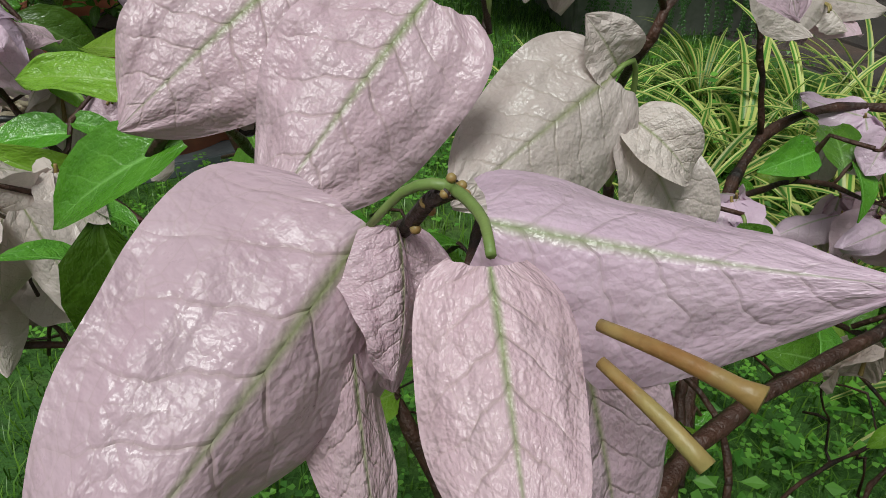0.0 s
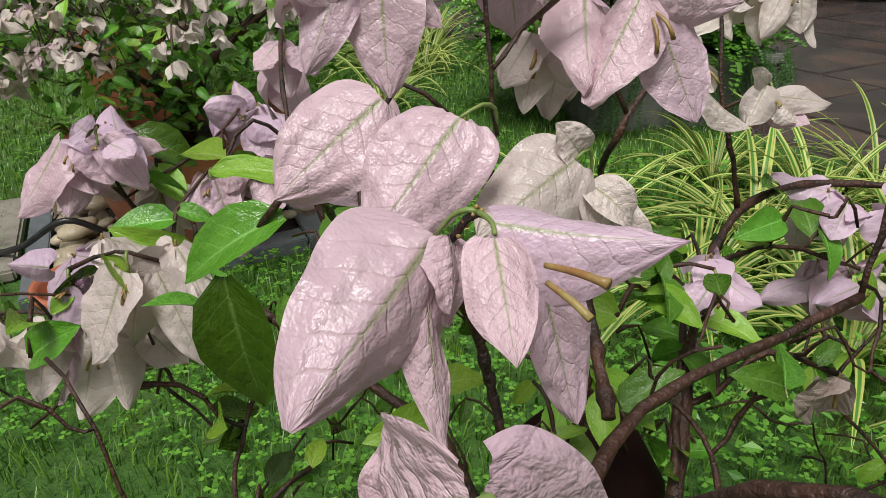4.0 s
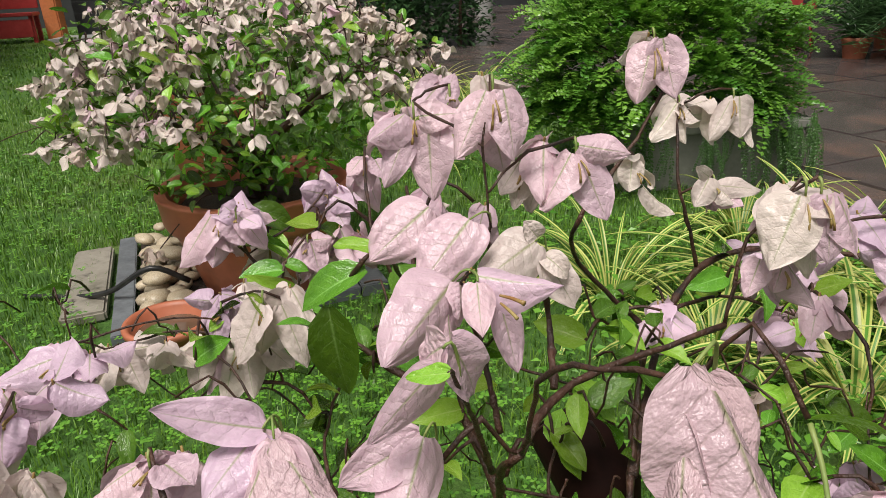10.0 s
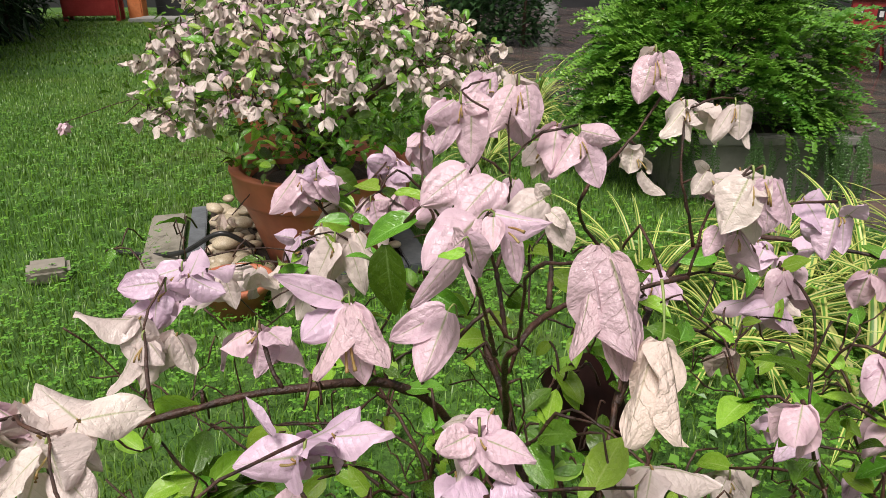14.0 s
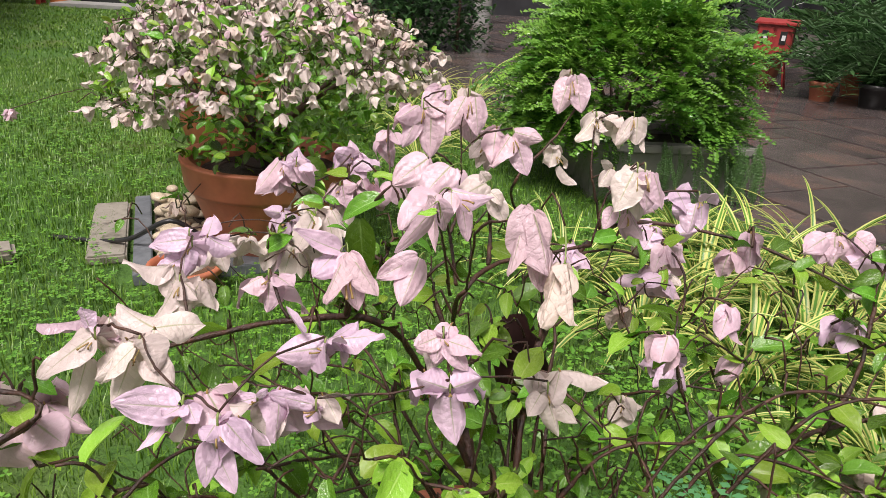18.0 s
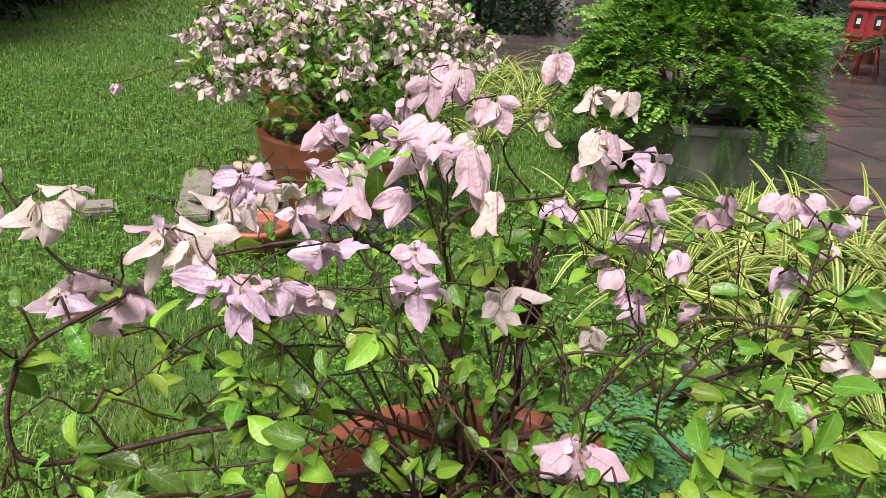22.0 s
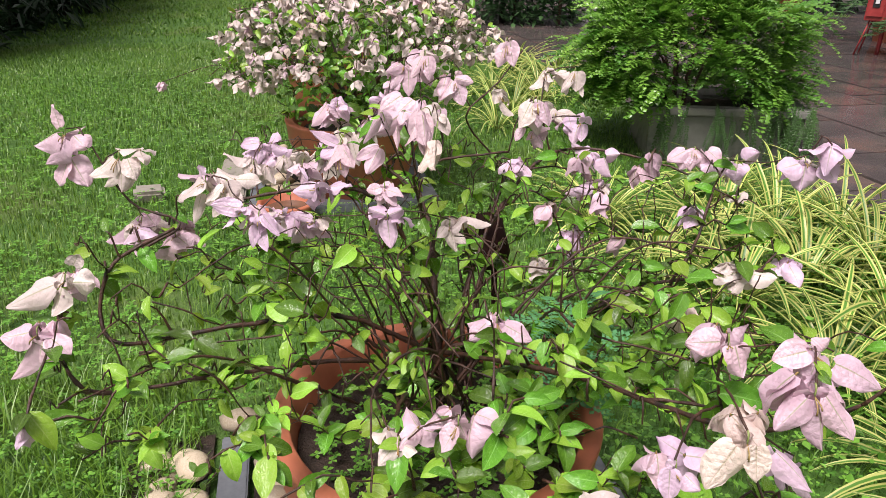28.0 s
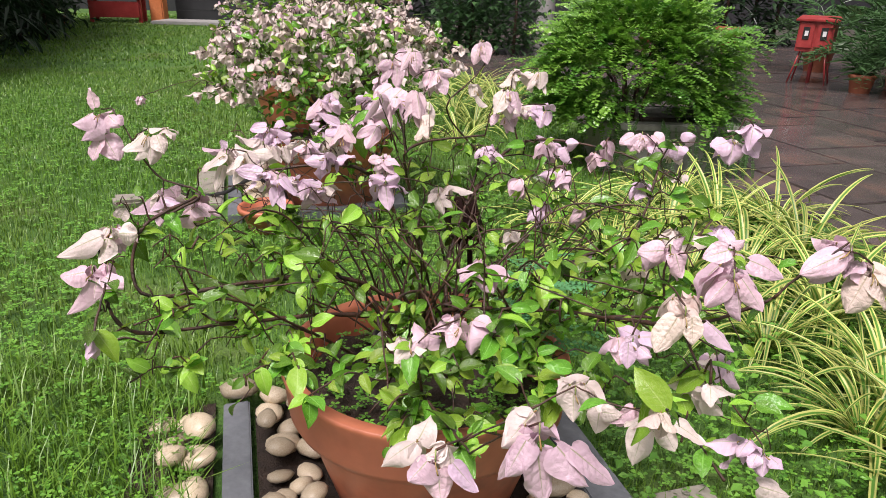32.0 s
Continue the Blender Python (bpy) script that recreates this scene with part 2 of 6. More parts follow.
def striped_mat(name, edge, middle):
    """Variegated strap leaf: pale margins, green middle, fine lengthwise grain."""
    m, nt, b = node_mat(name)
    n = Net(nt)
    uv = n.add("ShaderNodeTexCoord").outputs["UV"]
    sep = n.add("ShaderNodeSeparateXYZ", i0=uv)
    d = n.math("ABSOLUTE", n.math("SUBTRACT", n.math("MULTIPLY", sep.outputs[0], 2.0), 1.0))
    grain = n.add("ShaderNodeTexNoise", Scale=1.0, Vector=n.add("ShaderNodeMapping", Vector=uv, Scale=(26, 2, 1)).outputs[0]).outputs["Fac"]
    f = n.math("ADD", d, n.math("MULTIPLY", n.math("SUBTRACT", grain, 0.5), 0.5))
    col = n.mix(n.ramp(f, [(0.36, (0, 0, 0)), (0.48, (1, 1, 1))]), (*middle, 1), (*edge, 1))
    hv = n.add("ShaderNodeHueSaturation", Color=col)
    rnd = n.add("ShaderNodeObjectInfo").outputs["Random"]
    n.link(n.math("ADD", n.math("MULTIPLY", rnd, 0.6), 0.6), hv.inputs["Value"])
    col = hv.outputs[0]
    n.link(col, b.inputs["Base Color"])
    b.inputs["Roughness"].default_value = 0.38
    n.link(n.bump(grain, 0.3, 0.001), b.inputs["Normal"])
    tr = n.add("ShaderNodeBsdfTranslucent", Color=col)
    mixs = n.add("ShaderNodeMixShader", i0=0.3)
    n.link(b.outputs[0], mixs.inputs[1])
    n.link(tr.outputs[0], mixs.inputs[2])
    n.link(mixs.outputs[0], nt.nodes["Material Output"].inputs["Surface"])
    return m


GRASS = turf_mat("grass_blades", (0.050, 0.148, 0.010), (0.140, 0.290, 0.024), (0.135, 0.212, 0.028))
CLOVER = turf_mat("clover", (0.040, 0.150, 0.012), (0.17, 0.39, 0.045), (0.10, 0.28, 0.03), 0.36)
FERN = turf_mat("feathery_green", (0.045, 0.165, 0.016), (0.22, 0.43, 0.055), (0.08, 0.24, 0.026), 0.32, 0.2)
HEDGE = turf_mat("dark_hedge_leaf", (0.012, 0.035, 0.014), (0.03, 0.07, 0.028), (0.02, 0.05, 0.02), 0.35, 0.2)
PALM = turf_mat("palm_leaf", (0.035, 0.095, 0.03), (0.07, 0.16, 0.05), (0.04, 0.10, 0.04), 0.35, 0.25)
TRAIL = turf_mat("trailing_green", (0.020, 0.065, 0.012), (0.065, 0.165, 0.028), (0.03, 0.09, 0.018), 0.4, 0.15)
SEEDLING = turf_mat("blue_green_seedling", (0.06, 0.24, 0.085), (0.13, 0.38, 0.15), (0.08, 0.27, 0.10), 0.5, 0.3)
STRAP = striped_mat("variegated_strap_leaf", (0.58, 0.61, 0.18), (0.095, 0.26, 0.03))
RED = surface("red_paint", (0.26, 0.026, 0.026), (0.36, 0.050, 0.046), 8, 0.35, 0.1)
ORANGE = surface("orange_paint", (0.55, 0.17, 0.06), (0.62, 0.22, 0.09), 4, 0.5, 0.1)
# near-black: the shade on far walls and shutter is put into this colour
SHADED_WALL = surface("dark_wall", (0.018, 0.019, 0.022), (0.035, 0.036, 0.04), 2, 0.6, 0.2)
CONCRETE = surface("grey_concrete", (0.24, 0.24, 0.23), (0.32, 0.32, 0.31), 2, 0.5, 0.2)
PAPER = surface("pale_panel", (0.62, 0.63, 0.64), (0.7, 0.7, 0.7), 8, 0.4, 0.0)

# ---- building helpers ----


def mesh_of(name, verts, faces, mat, uvs=None, smooth=True):
    me = bpy.data.meshes.new(name)
    me.from_pydata([tuple(v) for v in verts], [], [tuple(f) for f in faces])
    if uvs is not None:
        lay = me.uv_layers.new(name="UVMap")
        idx = np.empty(len(me.loops), dtype=np.int32)
        me.loops.foreach_get("vertex_index", idx)
        lay.data.foreach_set("uv", np.asarray(uvs, dtype=np.float32)[idx].ravel())
    if smooth:
        me.polygons.foreach_set("use_smooth", np.ones(len(me.polygons), dtype=bool))
    me.materials.append(mat)
    me.update()
    return me


def mesh_from_bm(name, bm, mat, smooth=False):
    me = bpy.data.meshes.new(name)
    bm.to_mesh(me)
    bm.free()
    if smooth:
        me.polygons.foreach_set("use_smooth", np.ones(len(me.polygons), dtype=bool))
    me.materials.append(mat)
    return me


def put(name, me, parent=None, m=None, label=""):
    """Links a mesh as one object, under a thing or a part."""
    ob = new(name, me)
    if parent is not None:
        ob.parent = parent
    if m is not None:
        ob.matrix_basis = m
    if label:
        ob["label"] = label
    return ob


def thing(name, m, label, category, group="", kind=""):
    ob = new(name)
    ob.empty_display_size = 0.05
    ob.matrix_basis = m
    return tagged(ob, label, category, group, kind)


def lathe(profile, seg=48, sway=0.0, seed=0):
    """Verts and faces turned from (radius, height) pairs."""
    rng = np.random.default_rng(seed)
    vs, fs = [], []
    for k, (r, z) in enumerate(profile):
        for s in range(seg):
            a = 2 * math.pi * s / seg
            rr = r * (1 + sway * math.sin(2 * a + seed) + sway * 0.5 * math.sin(3 * a + k))
            vs.append((rr * math.cos(a), rr * math.sin(a), z))
    for k in range(len(profile) - 1):
        for s in range(seg):
            t = (s + 1) % seg
            fs.append((k * seg + s, k * seg + t, (k + 1) * seg + t, (k + 1) * seg + s))
    return vs, fs


def box_bm(sx, sy, sz, bevel=0.003, at=(0, 0, 0), bm=None, turn=None):
    own = bm is None
    bm = bm or bmesh.new()
    made = bmesh.ops.create_cube(bm, size=1.0)["verts"]
    bmesh.ops.scale(bm, vec=(sx, sy, sz), verts=made)
    if turn is not None:
        bmesh.ops.transform(bm, matrix=turn, verts=made)
    bmesh.ops.translate(bm, vec=at, verts=made)
    if bevel and own:
        bmesh.ops.bevel(bm, geom=bm.edges[:], offset=bevel, segments=2, affect="EDGES")
    return bm


def smooth_line(pts, step):
    """A Catmull-Rom line through points, sampled about every step metres."""
    p = [np.array(q, float) for q in pts]
    p = [2 * p[0] - p[1]] + p + [2 * p[-1] - p[-2]]
    out = []
    for i in range(1, len(p) - 2):
        n = max(2, int(np.linalg.norm(p[i + 1] - p[i]) / step))
        for k in range(n):
            t = k / n
            out.append(0.5 * (2 * p[i] + (p[i + 1] - p[i - 1]) * t + (2 * p[i - 1] - 5 * p[i] + 4 * p[i + 1] - p[i + 2]) * t * t
                              + (3 * p[i] - p[i - 1] - 3 * p[i + 1] + p[i + 2]) * t ** 3))
    out.append(p[-2])
    return np.array(out)


def tube(line, r0, r1, seg=7, knots=0.0, rng=None):
    """A tapered tube along a line, with swollen nodes where knots is set."""
    n = len(line)
    d = np.gradient(line, axis=0)
    d /= np.linalg.norm(d, axis=1)[:, None] + 1e-9
    ref = np.array((0.13, 0.21, 0.97))
    vs = []
    for i in range(n):
        s = np.cross(d[i], ref)
        if np.linalg.norm(s) < 1e-3:
            s = np.cross(d[i], (1, 0, 0))
        s /= np.linalg.norm(s)
        u = np.cross(s, d[i])
        r = r0 + (r1 - r0) * i / max(1, n - 1)
        if knots:
            r *= 1 + knots * (rng.random() ** 3) * 1.6
        for k in range(seg):
            a = 2 * math.pi * k / seg
            vs.append(line[i] + r * (math.cos(a) * s + math.sin(a) * u))
    fs = [(i * seg + k, i * seg + (k + 1) % seg, (i + 1) * seg + (k + 1) % seg, (i + 1) * seg + k) for i in range(n - 1) for k in range(seg)]
    fs += [tuple(range(seg))[::-1], tuple(range((n - 1) * seg, n * seg))]
    return vs, fs


def blade(length, width, nu=6, nv=9, fold=0.35, curl=0.5, wave=0.0, base=0.5, tip=1.0, seed=0, crumple=0.0, twist=0.0, roll_edge=0.0):
    """A leaf or bract from its base along +y, its face to +z: verts, faces, uvs. fold lifts the sides, curl bends it back along its length."""
    rng = np.random.default_rng(seed)
    ph = rng.random(6) * 6.3
    peak = (base / (base + tip)) ** base * (tip / (base + tip)) ** tip
    vs, uv = [], []
    y = z = 0.0
    for j in range(nv + 1):
        v = j / nv
        a = -curl * v
        if j:
            y += length / nv * math.cos(a)
            z += length / nv * math.sin(a)
        vv = min(max(v, 0.012), 0.995)
        w = width / 2 * vv ** base * (1 - vv) ** tip / peak
        for i in range(2 * nu + 1):
            u = (i - nu) / nu
            x = u * w
            h = fold * abs(u) ** 1.4 * w + wave * width * (u * abs(u)) * math.sin(7 * v + ph[0] + 1.5 * (u > 0))
            h -= roll_edge * width * abs(u) ** 4
            h += crumple * width * (math.sin(9 * u + 11 * v + ph[1]) * math.sin(13 * v - 5 * u + ph[2])) * abs(u) ** 0.7
            edge = 1 + 0.05 * math.sin(8 * v + ph[3] + (2 if u > 0 else 0)) * abs(u)
            tw = twist * v
            xx, hh = x * edge * math.cos(tw) - h * math.sin(tw), x * edge * math.sin(tw) + h * math.cos(tw)
            vs.append((xx, y - hh * math.sin(a) - 0.34 * u * u * w * max(0.0, 1 - v / 0.4) ** 2, z + hh * math.cos(a)))
            uv.append((u * 0.5 + 0.5, v))
    m = 2 * nu + 1
    fs = [(j * m + i, j * m + i + 1, (j + 1) * m + i + 1, (j + 1) * m + i) for j in range(nv) for i in range(m - 1)]
    return vs, fs, uv


def basis(origin, along, face):
    """A pose whose +y runs along, with +z as near to face as can be."""
    y = Vector(along).normalized()
    x = y.cross(Vector(face)).normalized()
    z = x.cross(y)
    m = Matrix((x, y, z)).transposed().to_4x4()
    m.translation = origin
    return m


# the row of pots and the paving's edge run at this angle to the camera's first way
TURN = radians(18)


def row(a, b, z=0.0, turn=0.0):
    """A pose in the row's own axes: a across it, b along it."""
    return pose(a * math.cos(TURN) - b * math.sin(TURN), a * math.sin(TURN) + b * math.cos(TURN), z, 0, 0, 18 + turn)


def row_of(x, y):
    return x * math.cos(TURN) + y * math.sin(TURN), -x * math.sin(TURN) + y * math.cos(TURN)


# ---- ground ----
gv, gf = [], []
for gy in range(-12, 61):
    for gx in range(-40, 41):
        x, y = gx * abs(gx) * 0.035 * 1.4, gy * abs(gy) * 0.04
        gv.append((x * 8, y * 8, 0.012 * noise.noise((x * 1.7, y * 1.7, 0.0)) if abs(x) < 8 and abs(y) < 16 else 0.0))
for j in range(72):
    for i in range(80):
        k = j * 81 + i
        gf.append((k, k + 1, k + 82, k + 81))
ground = put("ground", mesh_of("ground", gv, gf, LAWN))
tagged(ground, "wet green lawn of short grass and clover", "lawn", kind="structure")


def in_bed(a, b):
    return (a > -0.36) & (a < 0.36) & (((b > -0.56) & (b < 0.2)) | ((b > 1.36) & (b < 2.12)) | ((b > 2.8) & (b < 3.15) & (a > -0.15) & (a < 0.25)))


def inside(a, b, box, rng):
    """Thins a patch out towards its edges."""
    d = np.minimum(np.minimum(a - box[0], box[1] - a), np.minimum(b - box[2], box[3] - b))
    return d > 0.6 * rng.random(len(a)) ** 2


def scatter_blades(count, box, height, width, rng, tilt=0.5, quad=False):
    """Grass: each blade a bent two-piece strip standing on the lawn, along the row's axes."""
    a = rng.uniform(box[0], box[1], count)
    b = rng.uniform(box[2], box[3], count)
    keep = ~in_bed(a, b) & ~((a > 1.86) & (b < 30)) & inside(a, b, (box[0], 3.0, box[2], box[3] + 0.3), rng)
    a, b = a[keep], b[keep]
    n = len(a)
    x, y = a * math.cos(TURN) - b * math.sin(TURN), a * math.sin(TURN) + b * math.cos(TURN)
    h = height * rng.uniform(0.45, 1.25, n)
    t = rng.uniform(0, 6.283, n)
    lean = rng.uniform(0.1, tilt, n) * h
    w = width * rng.uniform(0.6, 1.3, n)
    dx, dy = np.cos(t), np.sin(t)
    px, py = -dy * w / 2, dx * w / 2
    z0 = np.full(n, -0.005)
    V = np.stack([np.stack([x - px, y - py, z0], -1), np.stack([x + px, y + py, z0], -1),
                  np.stack([x + dx * lean * 0.35 + px * 0.8, y + dy * lean * 0.35 + py * 0.8, h * 0.62], -1),
                  np.stack([x + dx * lean * 0.35 - px * 0.8, y + dy * lean * 0.35 - py * 0.8, h * 0.62], -1),
                  np.stack([x + dx * lean * 1.3, y + dy * lean * 1.3, h * 0.95], -1)], 1).reshape(-1, 3)
    return V, n


def blades_mesh(name, V, n, mat):
    me = bpy.data.meshes.new(name)
    me.vertices.add(len(V))
    me.vertices.foreach_set("co", V.astype(np.float32).ravel())
    k = np.arange(n)[:, None] * 5
    loops = np.concatenate([k + 0, k + 1, k + 2, k + 3, k + 3, k + 2, k + 4], 1).ravel()
    me.loops.add(len(loops))
    me.loops.foreach_set("vertex_index", loops.astype(np.int32))
    me.polygons.add(2 * n)
    start = (np.arange(n)[:, None] * 7 + np.array([0, 4])).ravel()
    me.polygons.foreach_set("loop_start", start.astype(np.int32))
    me.materials.append(mat)
    me.update(calc_edges=True)
    return me


rng = np.random.default_rng(5)
for nm, cnt, bx, hh, ww, mat in (
        ("near_grass", 100000, (-2.2, 1.8, -0.9, 2.4), 0.034, 0.0024, GRASS),
        ("clump_grass", 6000, (-1.1, -0.36, -0.7, 0.45), 0.085, 0.003, GRASS),
        ("mid_grass", 130000, (-4.5, 1.8, 2.2, 6.0), 0.026, 0.0036, GRASS),
        ("far_grass", 70000, (-7.5, 1.0, 6.0, 15.0), 0.026, 0.010, GRASS)):
    V, n = scatter_blades(cnt, bx, hh, ww, rng, 0.9)
    tagged(put(nm, blades_mesh(nm, V, n, mat)), "blades of wet green lawn grass", "grass", kind="stuff")


def clover_patch(name, count, box, size, rng):
    """Three-leaved clover: flat rounded leaflets a little over the grass."""
    a, b = rng.uniform(box[0], box[1], count), rng.uniform(box[2], box[3], count)
    dens = np.array([noise.noise((p * 1.8, q * 1.8, 3.0)) for p, q in zip(a, b)])
    ok = (dens > -0.22) & ~in_bed(a, b) & (a < 1.7) & inside(a, b, box, rng)
    a, b = a[ok], b[ok]
    x, y = a * math.cos(TURN) - b * math.sin(TURN), a * math.sin(TURN) + b * math.cos(TURN)
    V, F = [], []
    for px, py in zip(x, y):
        z, t, s = rng.uniform(0.02, 0.055), rng.uniform(0, 6.28), size * rng.uniform(0.6, 1.2)
        for k in range(3):
            q = t + k * 2.094
            c, d = math.cos(q), math.sin(q)
            k0 = len(V)
            up = rng.uniform(-0.2, 0.35)
            V += [(px, py, z), (px + s * (0.75 * c - 0.5 * d), py + s * (0.75 * d + 0.5 * c), z + up * s),
                  (px + s * 1.15 * c, py + s * 1.15 * d, z + up * s * 0.6), (px + s * (0.75 * c + 0.5 * d), py + s * (0.75 * d - 0.5 * c), z + up * s)]
            F.append((k0, k0 + 1, k0 + 2, k0 + 3))
    return tagged(put(name, mesh_of(name, V, F, CLOVER, smooth=False)), "low clover leaves growing through the lawn", "clover", kind="stuff")


clover_patch("clover", 20000, (-2.4, 1.7, -0.9, 1.5), 0.0092, rng)
clover_patch("far_clover", 11000, (-3.0, 1.4, 1.0, 4.5), 0.0105, rng)

# ---- paving ----
pave_v = [(1.87, -6, 0.004), (30, -6, 0.004), (30, 40, 0.004), (1.87, 40, 0.004)]
pave = put("paving", mesh_of("paving", pave_v, [(0, 1, 2, 3)], JOINT, smooth=False), None, row(0, 0))
tagged(pave, "wet dark stone paving with thin joints", "paving", kind="structure")
prng = np.random.default_rng(9)
shapes = {}


def slab_mesh(w, l):
    key = (round(w, 2), round(l, 2))
    if key not in shapes:
        bm = box_bm(key[0] - 0.012, key[1] - 0.012, 0.03, 0.004)
        shapes[key] = mesh_from_bm("paving_stone", bm, PAVING)
    return shapes[key]


made = 0
a = 1.88
while a < 9.0 and made < 300:
    b = -2.0 + prng.choice([0.0, 0.2, 0.35])
    w = [0.45, 0.6, 0.3][int(prng.integers(3))]
    while b < 13.0 and made < 300:
        l = [0.6, 0.9, 0.75][int(prng.integers(3))]
        put("paving_stone", slab_mesh(w, l), pave, pose(a + w / 2, b + l / 2, -0.002 + prng.uniform(-0.0015, 0.0015), 0, 0, 0))
        made += 1
        b += l
    a += w

# ---- pots and their beds ----


def pot(m, radius, height, label, lip=0.085):
    t = thing("plant_pot", m, label, "plant pot", "row of large pots")
    r, h = radius, height
    body = [(r * 0.62, 0.0), (r * 0.66, 0.012), (r * 0.80, h * 0.45), (r * 0.90, h - lip - 0.004), (r * 0.905, h - lip), (r * 0.87, h - lip + 0.002)]
    vs, fs = lathe(body, 64, 0.004, 2)
    fs.append(tuple(range(64))[::-1])
    put("body", mesh_of("pot_body", vs, fs, TERRA), t)
    rim = [(r * 0.89, h - lip - 0.006), (r * 0.945, h - lip - 0.004), (r * 0.965, h - lip + 0.008), (r * 0.985, h - 0.014), (r, h - 0.006), (r * 0.995, h - 0.001),
           (r * 0.985, h), (r * 0.90, h - 0.001), (r * 0.885, h - 0.006), (r * 0.86, h - 0.06), (r * 0.80, h - 0.12)]
    vs, fs = lathe(rim, 64, 0.004, 2)
    put("rim", mesh_of("pot_rim", vs, fs, TERRA), t, None, "thick rolled terracotta rim")
    vs, fs = [(0, 0, h - 0.055)], []
    for k in range(1, 9):
        for s in range(40):
            a = 2 * math.pi * s / 40
            rr = r * 0.86 * k / 8
            vs.append((rr * math.cos(a), rr * math.sin(a), h - 0.055 + 0.018 * noise.noise((rr * 20 * math.cos(a), rr * 20 * math.sin(a), r))))
    fs += [(0, 1 + s, 1 + (s + 1) % 40) for s in range(40)]
    fs += [(1 + k * 40 + s, 1 + (k + 1) * 40 + s, 1 + (k + 1) * 40 + (s + 1) % 40, 1 + k * 40 + (s + 1) % 40) for k in range(7) for s in range(40)]
    put("soil", mesh_of("soil", vs, fs, SOIL), t, None, "dark wet soil with litter")
    return t


pot(pose(0.072, -0.115, 0.0), 0.242, 0.275, "large round terracotta pot of bougainvillea on a pebble bed")
pot(pose(-0.41, 1.54, 0.0), 0.26, 0.30, "large terracotta pot with a thick rim in a slate-edged bed")
pot(pose(-0.86, 2.85, 0.0), 0.25, 0.32, "terracotta pot half hidden by the blossoms before it")


def strip(a0, a1, b0, b1, z, label):
    bm = box_bm(a1 - a0, b1 - b0, 0.035, 0.003)
    ob = put("slate_edging", mesh_from_bm("slate_edging", bm, SLATE), None, row((a0 + a1) / 2, (b0 + b1) / 2, z))
    return tagged(ob, label, "edging", "slate edging")


for b0, b1 in ((-0.55, 0.16), (1.38, 2.09)):
    strip(-0.322, -0.270, b0, b1, 0.016, "wet dark slate strip edging the pebble bed")
    strip(0.29, 0.363, b0, b1, 0.016, "wet dark slate strip edging the pebble bed")
    strip(-0.258, 0.286, b0, b0 + 0.07, 0.015, "short slate strip across the front of the bed")
slabm = mesh_from_bm("stone_slab", box_bm(0.11, 0.50, 0.03, 0.006), SLAB)
tagged(put("stone_slab", slabm, None, row(-0.395, 1.80, 0.014)), "flat pale stone slab laid in the grass", "stone slab", "stone slabs")
slabm2 = mesh_from_bm("stone_slab", box_bm(0.13, 0.26, 0.03, 0.006), SLAB)
tagged(put("stone_slab", slabm2, None, row(0.45, -0.42, 0.014)), "flat pale stone slab beside the pot", "stone slab", "stone slabs")
bm = box_bm(0.11, 0.09, 0.05, 0.012)
tagged(put("brick_piece", mesh_from_bm("brick_piece", bm, SLAB), None, pose(-1.17, 1.36, 0.02, 4, 3, 30)), "broken pale brick lying in the lawn", "brick")

pebble_meshes = []
for s in range(7):
    bm = bmesh.new()
    bmesh.ops.create_icosphere(bm, subdivisions=2, radius=1.0)
    r2 = random.Random(s)
    sx, sy, sz = r2.uniform(0.85, 1.15), r2.uniform(0.7, 0.9), r2.uniform(0.45, 0.65)
    for v in bm.verts:
        k = 1 + 0.14 * noise.noise(v.co * 1.3 + Vector((s * 7, 0, 0)))
        v.co = Vector((v.co.x * sx * k, v.co.y * sy * k, v.co.z * sz * k))
    pebble_meshes.append(mesh_from_bm("pebble", bm, PEBBLE, True))


def pebbles(name, spots, parent, seed):
    r2 = random.Random(seed)
    for a, b, z, s in spots:
        m = row(a, b, z, r2.uniform(0, 360)) @ pose(0, 0, 0, r2.uniform(-18, 18), r2.uniform(-18, 18), 0) @ Matrix.Diagonal((s, s, s, 1))
        put(name, pebble_meshes[r2.randrange(7)], parent, m)


def fill_bed(label, seed, b0, b1, pots, edge):
    """A heap of river pebbles round a pot, as one bed of single stones."""
    bed = thing("pebble_bed", pose(0, 0, 0), label, "pebbles", "pebble beds")
    bm = box_bm(0.55, b1 - b0 - 0.08, 0.02, 0.0)
    put("gravel_soil", mesh_from_bm("gravel_soil", bm, SOIL), bed, row(0.014, (b0 + b1) / 2 + 0.035, 0.006))
    put("gravel_soil", mesh_from_bm("gravel_soil", box_bm(0.15, 0.75, 0.012, 0.0), SOIL), bed, row(-0.415, (b0 + b1) / 2 + 0.02, 0.004)) if seed == 3 else None
    r2, spots = random.Random(seed), []
    for _ in range(2500):
        a, b = r2.uniform(-0.245, 0.27), r2.uniform(b0 + 0.09, b1 - 0.02)
        s = r2.uniform(0.022, 0.042)
        if all(math.hypot(a - p, b - q) > rr + s for p, q, rr in pots) and all(math.hypot(a - p, b - q) > 0.72 * (s + t) for p, q, _, t in spots):
            spots.append((a, b, 0.022 + s * 0.4 + (0.03 if r2.random() < 0.3 else 0.0), s))
    spots += edge
    pebbles("pebble", spots[:150], bed, seed)


